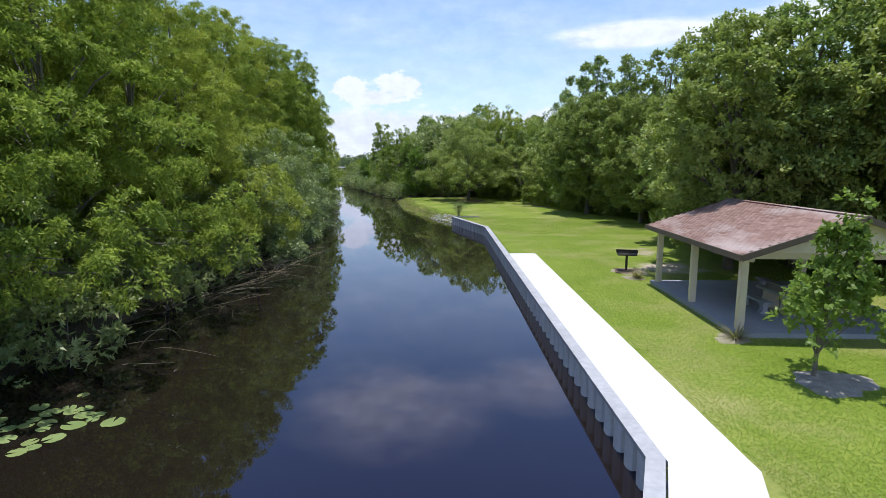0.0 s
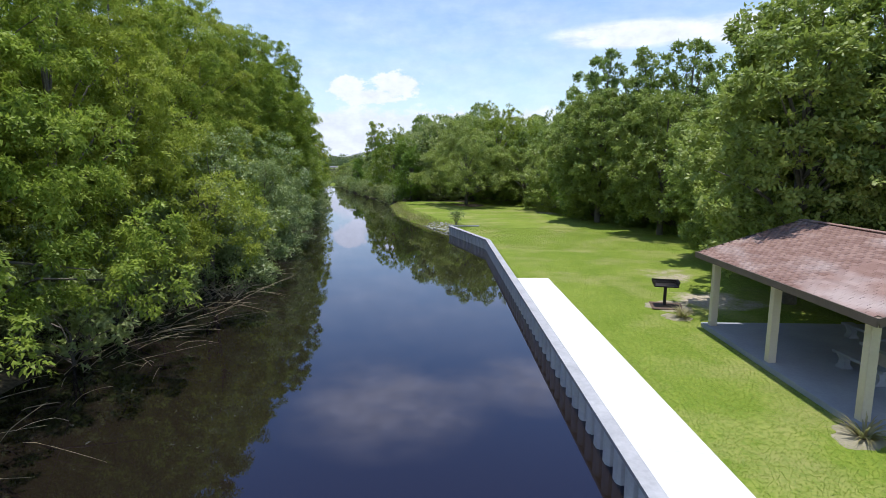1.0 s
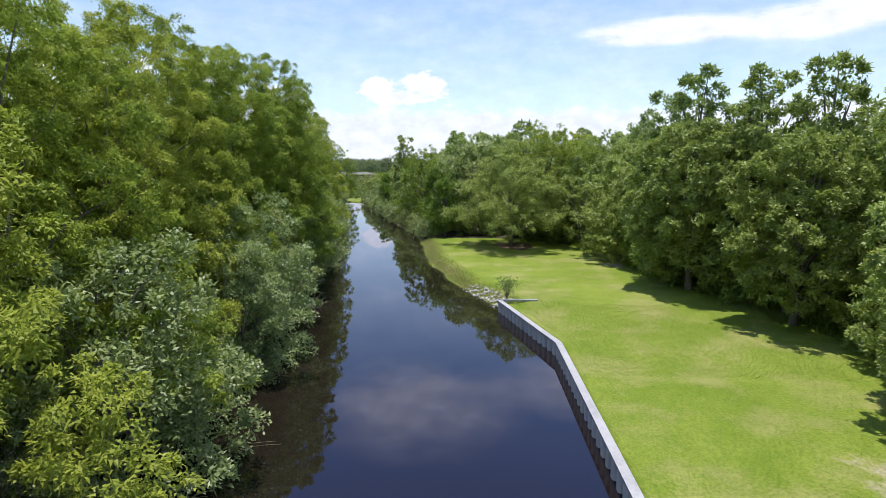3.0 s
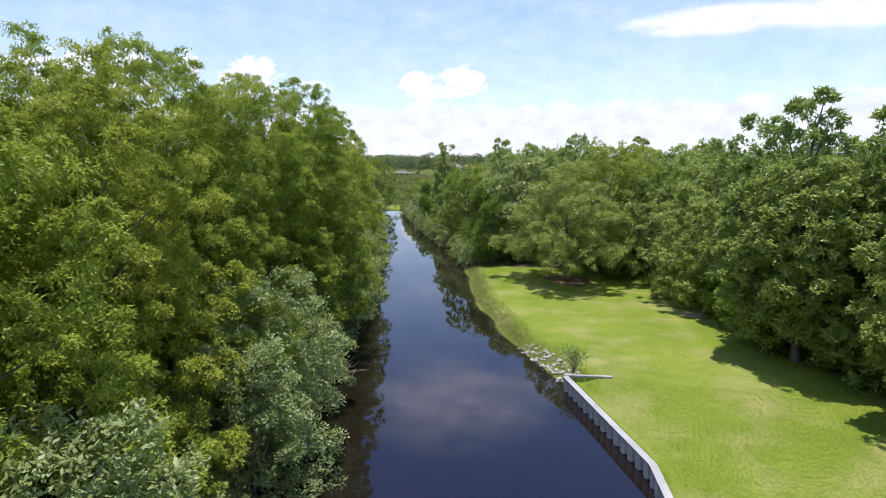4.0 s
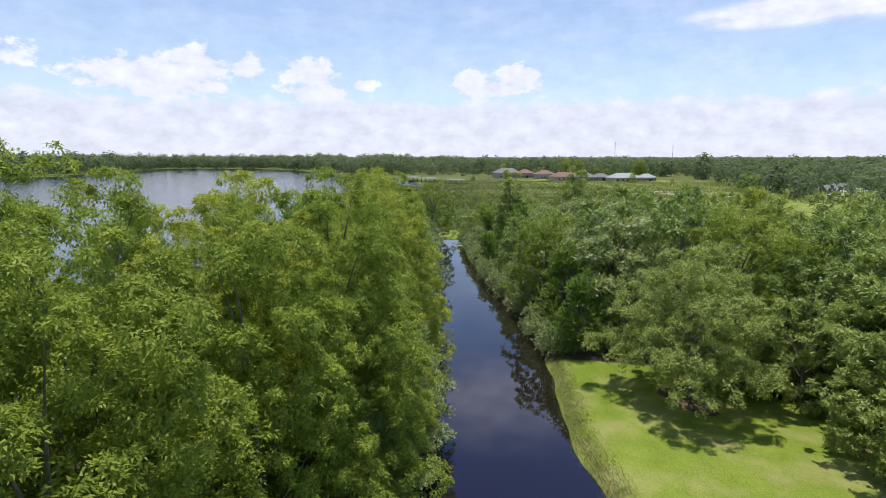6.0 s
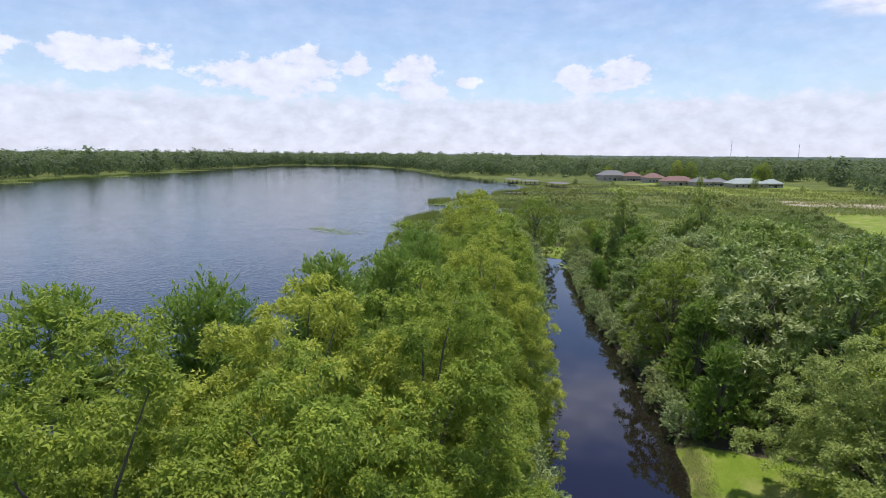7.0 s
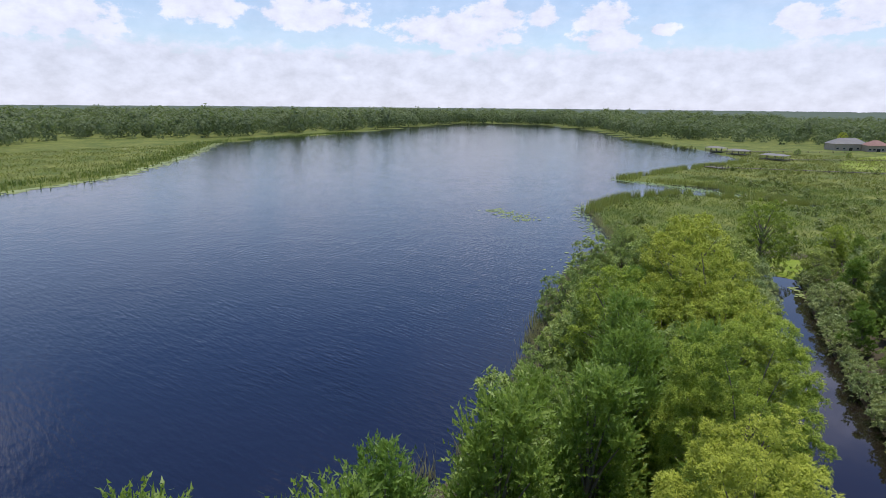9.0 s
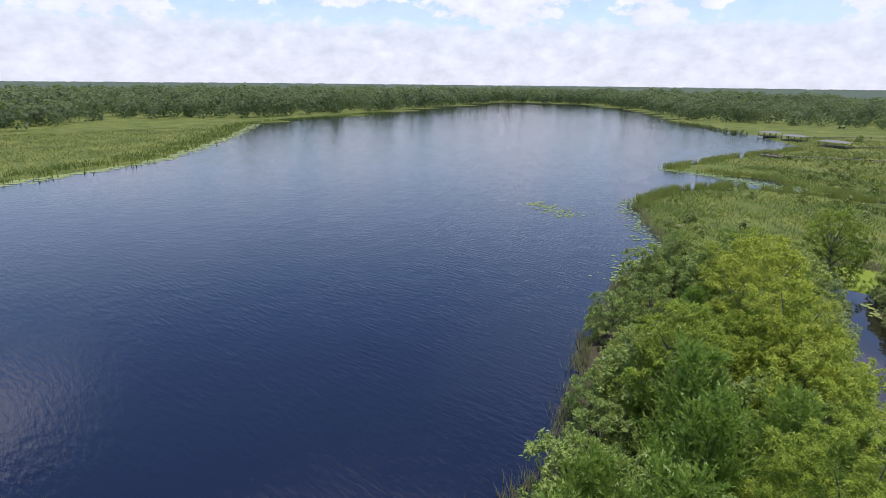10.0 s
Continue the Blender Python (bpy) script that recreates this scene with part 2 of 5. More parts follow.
GLASS = material("dark_pane", lambda nn, w: (0.03, 0.035, 0.04), 0.08)
STEEL = material("mast_steel", two_scale((0.30, 0.30, 0.31), (0.40, 0.40, 0.41), 0.1, 2.0), 0.5, 0.6)


def shingle_colour(nn, where):
    r = nn.add("ShaderNodeObjectInfo").outputs["Random"]
    isl = nn.add("ShaderNodeNewGeometry").outputs["Random Per Island"]
    f = nn.math("FRACT", nn.math("ADD", nn.math("MULTIPLY", r, 7.3), isl))
    base = nn.mix(f, (0.23, 0.125, 0.095), (0.36, 0.225, 0.18))
    fade = nn.ramp(nn.noise(nn.mapped(where, (0.5, 0.25, 0.5)), 1.0, 3.0), [(0.5, 0.0), (0.66, 1.0)])
    base = nn.mix(nn.math("MULTIPLY", fade, 0.75), base, (0.54, 0.44, 0.40))
    return [nn.mix(nn.math("MULTIPLY", nn.noise(where, 60.0, 2.0), 0.3), base, (0.12, 0.08, 0.06)), nn.noise(where, 80.0, 2.0)]


SHINGLE = material("faded_red_shingle", shingle_colour, 0.9, bump=(0.4, 0.01))


def ground_colour(nn, where):
    """Lawn, tired lawn, bare earth and marsh, by the sheet's own attributes of land use."""
    def use(name):
        a = nn.add("ShaderNodeAttribute", attribute_name=name)
        return a.outputs["Fac"]
    big, mid, fine = nn.noise(where, 0.09, 3.0), nn.noise(where, 0.7, 4.0), nn.noise(where, 9.0, 5.0)
    streak = nn.noise(nn.mapped(where, (2.2, 0.5, 1.0)), 3.0, 3.0)
    lawn = nn.mix(nn.ramp(nn.math("ADD", nn.math("MULTIPLY", big, 0.6), nn.math("MULTIPLY", mid, 0.4)), [(0.38, 0.0), (0.62, 1.0)]), (0.165, 0.225, 0.022), (0.27, 0.315, 0.05))
    lawn = nn.mix(nn.ramp(nn.math("MULTIPLY", fine, nn.math("ADD", streak, 0.5)), [(0.35, 0.55), (0.6, 0.0)]), lawn, (0.09, 0.16, 0.012))
    tired = nn.ramp(nn.math("ADD", nn.noise(where, 0.25, 5.0), nn.math("MULTIPLY", fine, 0.25)), [(0.6, 0.0), (0.82, 0.7)])
    lawn = nn.mix(tired, lawn, (0.36, 0.32, 0.13))
    marsh = nn.mix(nn.ramp(nn.noise(where, 0.05, 6.0, 0.65), [(0.36, 0.0), (0.64, 1.0)]), (0.09, 0.12, 0.026), (0.21, 0.215, 0.055))
    marsh = nn.mix(nn.ramp(nn.noise(where, 0.4, 4.0), [(0.4, 0.5), (0.65, 0.0)]), marsh, (0.06, 0.09, 0.02))
    earth = nn.mix(nn.ramp(fine, [(0.35, 0.0), (0.65, 1.0)]), (0.045, 0.036, 0.024), (0.10, 0.085, 0.055))
    sandy = nn.mix(nn.ramp(fine, [(0.35, 0.0), (0.65, 1.0)]), (0.34, 0.28, 0.19), (0.52, 0.44, 0.33))
    edge = nn.math("MULTIPLY", nn.math("SUBTRACT", mid, 0.5), 1.1)
    def soft(name):
        return nn.ramp(nn.math("ADD", use(name), edge), [(0.4, 0.0), (0.6, 1.0)])
    col = nn.mix(soft("marsh"), lawn, marsh)
    col = nn.mix(soft("earth"), col, earth)
    col = nn.mix(soft("sandy"), col, sandy)
    return [col, nn.math("ADD", fine, nn.math("MULTIPLY", streak, 0.1))]


GROUND = material("ground_cover", ground_colour, 0.95, bump=(0.22, 0.015), spec=0.15)


def water_material(name, deep, ripple, scale, stretch, rough, tint, index):
    def build(nn, where):
        w = nn.mapped(where, stretch, (0, 0, radians(-38)))
        a, b = nn.noise(w, scale, 3.0, 0.6), nn.noise(where, scale * 0.11, 2.0)
        return [nn.mix(nn.noise(where, 0.06, 3.0), deep, tuple(v * 1.6 for v in deep)), nn.math("MULTIPLY", a, nn.math("ADD", b, 0.2))]
    mat = material(name, build, rough, bump=ripple)
    bsdf = mat.node_tree.nodes["Principled BSDF"]
    bsdf.inputs["IOR"].default_value = index
    bsdf.inputs["Specular Tint"].default_value = tint
    return mat


CANALWATER = water_material("still_dark_water", (0.011, 0.0080, 0.0058), (0.04, 0.02), 1.6, (1, 1, 1), 0.02, (0.32, 0.43, 1.0, 1), 1.68)
LAKEWATER = water_material("rippled_lake_water", (0.005, 0.005, 0.013), (1.0, 0.09), 1.5, (0.3, 1.2, 1), 0.06, (0.66, 0.78, 1.0, 1), 1.7)


# ---- helpers for meshes ----
def np_mesh(name, verts, faces, mat, smooth=False):
    """A mesh from arrays; all faces have the same number of corners."""
    verts, faces = np.asarray(verts, dtype=np.float32), np.asarray(faces, dtype=np.int32)
    me = bpy.data.meshes.new(name)
    k = faces.shape[1]
    me.vertices.add(len(verts))
    me.vertices.foreach_set("co", verts.ravel())
    me.loops.add(faces.size)
    me.loops.foreach_set("vertex_index", faces.ravel())
    me.polygons.add(len(faces))
    me.polygons.foreach_set("loop_start", np.arange(0, faces.size, k, dtype=np.int32))
    me.polygons.foreach_set("loop_total", np.full(len(faces), k, dtype=np.int32))
    if smooth:
        me.polygons.foreach_set("use_smooth", np.ones(len(faces), dtype=bool))
    me.update(calc_edges=True)
    me.materials.append(mat)
    return me


def mesh_of(name, bm, mat, smooth=False):
    me = bpy.data.meshes.new(name)
    bmesh.ops.recalc_face_normals(bm, faces=bm.faces[:])
    for f in bm.faces:
        f.smooth = smooth
    bm.to_mesh(me)
    bm.free()
    me.materials.append(mat)
    return me


def child(name, me, parent, label="", m=None):
    ob = new(name, me)
    ob.parent = parent
    if m is not None:
        ob.matrix_basis = m
    if label:
        ob["label"] = label
    return ob


def part(name, bm, mat, parent, label="", smooth=False):
    return child(name, mesh_of(name, bm, mat, smooth), parent, label)


def box(bm, size, at=(0, 0, 0), turn=None, bevel=0.0, taper=1.0):
    """Adds a block; taper scales its top."""
    r = bmesh.ops.create_cube(bm, size=1.0)["verts"]
    for v in r:
        k = taper if v.co.z > 0 else 1.0
        v.co = Vector((v.co.x * size[0] * k, v.co.y * size[1] * k, v.co.z * size[2]))
    if bevel:
        edges = list({e for v in r for e in v.link_edges})
        r = [v for v in bmesh.ops.bevel(bm, geom=edges, offset=bevel, segments=2, affect="EDGES")["verts"]]
    m = Matrix.Translation(at) @ (turn if turn is not None else Matrix())
    bmesh.ops.transform(bm, matrix=m, verts=r)
    return bm


def boxed(size, at=(0, 0, 0), turn=None, bevel=0.0, taper=1.0):
    return box(bmesh.new(), size, at, turn, bevel, taper)


def tube(points, radii, sides=7):
    """Vertices and quads of a tapered tube along points."""
    pts, n_p = np.asarray(points, float), len(points)
    verts, faces = [], []
    for i in range(n_p):
        d = pts[min(i + 1, n_p - 1)] - pts[max(i - 1, 0)]
        d = d / (np.linalg.norm(d) + 1e-9)
        u = np.cross(d, (0.31, 0.95, 0.05))
        u = u / (np.linalg.norm(u) + 1e-9)
        w = np.cross(d, u)
        for k in range(sides):
            a = 2 * math.pi * k / sides
            verts.append(pts[i] + radii[i] * (math.cos(a) * u + math.sin(a) * w))
    for i in range(n_p - 1):
        for k in range(sides):
            faces.append((i * sides + k, i * sides + (k + 1) % sides, (i + 1) * sides + (k + 1) % sides, (i + 1) * sides + k))
    return verts, faces


def tubes(list_of_tubes):
    verts, faces = [], []
    for v, f in list_of_tubes:
        o = len(verts)
        verts += list(v)
        faces += [tuple(i + o for i in q) for q in f]
    return np.array(verts), np.array(faces)


def thing(name, m, label, category, group="", kind=""):
    ob = new(name)
    ob.matrix_basis = m
    return tagged(ob, label, category, group, kind)


# ---- the lie of the land ----
WATER = -0.75


def right_bank(y):
    """x of the canal's edge on the lawn's side: the wall from y 9.7 to 59.4, then a natural bank."""
    return np.interp(y, [-20, 9.7, 49.6, 59.4, 62.5, 67, 80, 97, 111, 135, 170, 190], [-6.6, 3.78, 2.42, -0.68, -1.6, -4.0, -8.1, -10.6, -15.1, -24.1, -34.6, -38.5])


def left_bank(y):
    return np.interp(y, [-30, 5, 20, 42, 50, 65, 87, 102, 148, 171, 190], [-16, -13.6, -13.2, -14.2, -15.9, -17.6, -20.8, -23.8, -35.8, -41.5, -45])


LAKE = np.array([(-49, -160), (-48, 60), (-49, 82), (-47.5, 100), (-57, 120), (-62.6, 132), (-68.6, 153), (-73, 180), (-99, 214), (-100, 246), (-93, 271), (-68, 276), (-48, 274), (-47, 278.5), (-68, 281.5), (-86, 299),
                 (-100, 297), (-125, 296), (-119, 360), (-106, 432), (-150, 500), (-212, 567), (-268, 614), (-400, 800), (-536, 905), (-700, 900), (-640, 755), (-536, 496), (-465, 285),
                 (-366, 216), (-287, 149), (-259, 90), (-235, 0), (-230, -160)], float)


def inside_distance(px, py, poly):
    """Distance to a polygon's edge, negative inside it."""
    best = np.full(px.shape, 1e9)
    odd = np.zeros(px.shape, bool)
    for (ax, ay), (bx, by) in zip(poly, np.roll(poly, -1, axis=0)):
        ex, ey = bx - ax, by - ay
        t = np.clip(((px - ax) * ex + (py - ay) * ey) / (ex * ex + ey * ey), 0, 1)
        best = np.minimum(best, np.hypot(px - ax - t * ex, py - ay - t * ey))
        with np.errstate(divide="ignore", invalid="ignore"):
            cross = ((ay > py) != (by > py)) & (px < ex * (py - ay) / (ey if ey else 1e-9) + ax)
        odd ^= cross
    return np.where(odd, -best, best)


def wobble(x, y, size, seed=0.0):
    return (np.sin(x / size * 1.7 + y / size * 0.6 + seed) + np.sin(y / size * 2.1 - x / size * 0.9 + 1.3 + seed) + 0.6 * np.sin((x + y) / size * 4.1 + seed * 2)) / 2.6


def water_distance(x, y):
    """Metres from the nearest water's edge; negative on water."""
    canal = np.maximum(np.maximum(left_bank(y) - x, x - right_bank(y)), (y - 177.0))
    natural = wobble(x, y, 3.0) * 0.35
    canal = np.where((x > right_bank(y) - 2) & (y < 59.4), canal, canal + natural)
    lake = inside_distance(x, y, LAKE) + wobble(x, y, 9.0, 2.0) * 1.6
    return np.minimum(canal, lake), canal, lake


def lawn_edge(y):
    """x at which the lawn meets the wood."""
    return np.interp(y, [-30, 10, 30, 48, 56, 62, 70, 83, 90, 95], [26, 23, 20.5, 20, 19.5, 17.5, 13.5, 12.0, 9.0, 4.0]) + wobble(y * 1.3, y, 4.0) * 0.6


def height(x, y):
    d, canal, lake = water_distance(x, y)
    walled = (y > -25) & (y < 59.4) & (x > right_bank(y) - 1.0)
    low = np.where((x < left_bank(y) + 2) | (y > 100), -0.45, 0.0)
    slope = WATER + 0.42 * d
    h = np.minimum(slope, low + 0.02 * wobble(x, y, 2.3))
    h = np.maximum(h, -2.2)
    h = np.where(walled, np.where(x - right_bank(y) < 0.315, -2.2, -0.03), h)
    return h


def steps(*spans):
    out = []
    for a, b, s in spans:
        out += list(np.arange(a, b, s))
    return np.array(out + [spans[-1][1]])


us = np.concatenate([steps((-4800, -1200, 300), (-1200, -400, 40), (-400, -130, 9), (-130, -60, 2.5), (-60, -28, 1.3), (-28, 0, 0.6)), np.array([0.31, 0.325]), steps((0.6, 26, 0.9), (26, 120, 4), (120, 500, 20), (500, 1200, 70), (1200, 4800, 300))])
ys = steps((-1500, -100, 100), (-100, -10, 10), (-10, 9.7, 1.0), (9.7, 49.6, 0.95), (49.6, 59.4, 0.7), (59.4, 110, 0.8), (110, 320, 2.2), (320, 620, 8), (620, 1200, 40), (1200, 4800, 300))
gu, gy = np.meshgrid(us, ys)
gx = gu + right_bank(gy)
gz = height(gx, gy)
gz = np.where((gu > 0.32) & (gu < 0.33) & (gy < 59.4) & (gy > -25), -0.03, gz)
nu, ny = len(us), len(ys)
idx = np.arange(nu * ny).reshape(ny, nu)
faces = np.stack([idx[:-1, :-1], idx[:-1, 1:], idx[1:, 1:], idx[1:, :-1]], -1).reshape(-1, 4)
ground = tagged(new("ground", np_mesh("ground", np.stack([gx, gy, gz], -1).reshape(-1, 3), faces, GROUND, True)), "mown green lawn, wooded earth and marshy shore", "ground", kind="structure")
fx, fy = gx.ravel(), gy.ravel()
dist, canal_d, lake_d = water_distance(fx, fy)
right_side = fx > right_bank(fy) - 0.5
on_lawn = right_side & (fx < lawn_edge(fy)) & (fy < 95)
far_lawn = (np.hypot(fx + 40.5, (fy - 184) * 0.8) < 6.5) | ((np.hypot(fx - 10, (fy - 470) * 0.6) < 75) & (fy > 420)) | ((fx > 40) & (fx < 120) & (fy > 190) & (fy < 330))
wooded = (~on_lawn) & (~far_lawn) & (fy < 200) & (fx > -60) & (fx < 90)
uses = {
    "earth": np.where(wooded | ((dist < 0.5) & (~on_lawn) & (lake_d > 3)), 1.0, 0.0),
    "marsh": np.where((~on_lawn) & (~wooded) & (~far_lawn), 1.0, np.where(on_lawn & (fy > 60) & (canal_d < 1.6), 0.38, 0.0)),
    "sandy": np.maximum(np.maximum(np.where((np.abs(fx - 62) < 28) & (np.abs(fy - 378) < 16), 1.0, 0.0), 0.62 * np.exp(-((fx - 11.4) ** 2 / 2.5 + (fy - 75) ** 2 / 5))),
                        np.maximum(0.6 * np.exp(-((fx - 11.6) ** 2 / 5.0 + (fy - 36.0) ** 2 / 8.0)), 0.78 * np.exp(-((fx - 11.6) ** 2 / 5.0 + (fy - 30.4) ** 2 / 5.0)))),
}
for key, values in uses.items():
    att = ground.data.attributes.new(key, "FLOAT", "POINT")
    att.data.foreach_set("value", values.astype(np.float32))

# water sheets
yy = steps((-60, 200, 4))
lx, rx = left_bank(yy) - 4, right_bank(yy) + np.where(yy < 59, 0.31, 4)
v = np.stack([np.concatenate([lx, rx]), np.concatenate([yy, yy]), np.full(len(yy) * 2, WATER)], -1)
k = len(yy)
f = [(i, k + i, k + i + 1, i + 1) for i in range(k - 1)]
tagged(new("water_canal", np_mesh("water_canal", v, f, CANALWATER)), "still dark brown canal water mirroring the sky", "water", kind="structure")
lake_e = np.interp(yy2 := steps((-400, 200, 20), (200, 1300, 60)), [-400, 60, 100, 150, 180, 200, 1300], [-35, -35, -38, -55, -60, -55, 100])
v = np.stack([np.concatenate([np.full(len(yy2), -1400.0), lake_e]), np.concatenate([yy2, yy2]), np.full(len(yy2) * 2, WATER)], -1)
k = len(yy2)
f = [(i, k + i, k + i + 1, i + 1) for i in range(k - 1)]
tagged(new("water_lake", np_mesh("water_lake", v, f, LAKEWATER)), "wide lake of dark blue water with wind ripples", "water", kind="structure")


# ---- trees ----
def leaves(rng, centres, radii, per, length, width, droop, twig=0.9, squash=0.75, upright=0.0, corners=4):
    """Sprays of leaves on twigs that leave each clump outwards; leaves lie more or less flat to the light."""
    m = 9
    tw = max(3, per // m)
    c = np.repeat(centres, tw, 0)
    r = np.repeat(radii, tw)
    d = rng.normal(size=(len(c), 3))
    d[:, 2] = d[:, 2] * 0.75 + 0.5 + upright
    d /= np.linalg.norm(d, axis=1)[:, None]
    o = c + d * (r * rng.uniform(0.45, 0.75, len(c)))[:, None] * np.array([1, 1, squash])
    L = r * twig * rng.uniform(0.35, 0.95, len(c))
    s = (np.arange(m) + 0.5) / m
    s = np.tile(s, len(c)) + rng.uniform(-0.05, 0.05, len(c) * m)
    oo, dd, LL = np.repeat(o, m, 0), np.repeat(d, m, 0), np.repeat(L, m)
    p = oo + dd * (LL * s)[:, None]
    p[:, 2] -= droop * LL * s * s
    side = np.cross(dd, rng.normal(size=dd.shape))
    side /= np.linalg.norm(side, axis=1)[:, None] + 1e-9
    ax = side * 0.8 + dd * 0.6
    ax[:, 2] -= droop * 0.8 - upright * 0.9
    ax += rng.normal(size=ax.shape) * 0.2
    ax /= np.linalg.norm(ax, axis=1)[:, None]
    facing = dd * 1.0 + rng.normal(size=ax.shape) * 0.36 + np.array([0.0, 0.0, 0.8])
    wv = np.cross(ax, facing)
    wv /= np.linalg.norm(wv, axis=1)[:, None] + 1e-9
    l = (length * rng.uniform(0.6, 1.3, len(p)))[:, None]
    w = (width * rng.uniform(0.7, 1.2, len(p)))[:, None]
    mid = p + ax * l * 0.45
    if corners == 3:
        verts = np.stack([p + wv * w * 0.5, p - wv * w * 0.5, p + ax * l], 1).reshape(-1, 3)
    else:
        verts = np.stack([p, mid + wv * w * 0.5, p + ax * l, mid - wv * w * 0.5], 1).reshape(-1, 3)
    return verts, np.arange(len(verts)).reshape(-1, corners)


def lobes_of(rng, points, count):
    """Picks points of a cloud that keep well apart, so that limbs carry separate lobes of leaf."""
    chosen = [int(rng.integers(len(points)))]
    near = np.linalg.norm(points - points[chosen[0]], axis=1)
    while len(chosen) < min(count, len(points)):
        i = int(np.argmax(near * rng.uniform(0.75, 1.0, len(points))))
        chosen.append(i)
        near = np.minimum(near, np.linalg.norm(points - points[i], axis=1))
    return np.array(chosen)


def tufts(rng, centres, radii, per, length, width, droop, size, squash=0.8, corners=3, each=80, sharp=0.5):
    """Mop-like tufts on the upper and outer side of each lobe: leaves spring from a tuft's heart and hang over."""
    k = max(2, int(round(per / each)))
    c, r = np.repeat(centres, k, 0), np.repeat(radii, k)
    d = rng.normal(size=(len(c), 3))
    d[:, 2] = d[:, 2] * 0.85 + 0.42
    d /= np.linalg.norm(d, axis=1)[:, None]
    out = c * np.array([1, 1, 0])
    out /= np.linalg.norm(out, axis=1)[:, None] + 1e-6
    d = d + out * 0.3
    d /= np.linalg.norm(d, axis=1)[:, None]
    pc = c + d * (r * rng.uniform(0.62, 1.0, len(c)))[:, None] * np.array([1, 1, squash])
    pr = size * rng.uniform(0.6, 1.3, len(c))
    pc, pr, dd = np.repeat(pc, each, 0), np.repeat(pr, each), np.repeat(d, each, 0)
    e = rng.normal(size=(len(pc), 3)) + dd * 0.5
    e[:, 2] = e[:, 2] * 0.75 + 0.45
    e /= np.linalg.norm(e, axis=1)[:, None]
    reach = rng.uniform(0.25, 0.95, len(pc))
    p = pc + e * (pr * reach)[:, None]
    p[:, 2] -= droop * pr * reach ** 2 * 0.5
    ax = e * 0.75 + rng.normal(size=e.shape) * sharp
    ax[:, 2] -= droop * (0.35 + 0.75 * reach)
    ax /= np.linalg.norm(ax, axis=1)[:, None]
    facing = e * 0.7 + rng.normal(size=e.shape) * 0.3 + np.array([0.0, 0.0, 0.75])
    wv = np.cross(ax, facing)
    wv /= np.linalg.norm(wv, axis=1)[:, None] + 1e-9
    l = (length * rng.uniform(0.6, 1.35, len(p)))[:, None]
    w = (width * rng.uniform(0.7, 1.25, len(p)))[:, None]
    if corners == 3:
        verts = np.stack([p + wv * w * 0.5, p - wv * w * 0.5, p + ax * l], 1).reshape(-1, 3)
    else:
        mid = p + ax * l * 0.45
        verts = np.stack([p, mid + wv * w * 0.5, p + ax * l, mid - wv * w * 0.5], 1).reshape(-1, 3)
    return verts, np.arange(len(verts)).reshape(-1, corners)


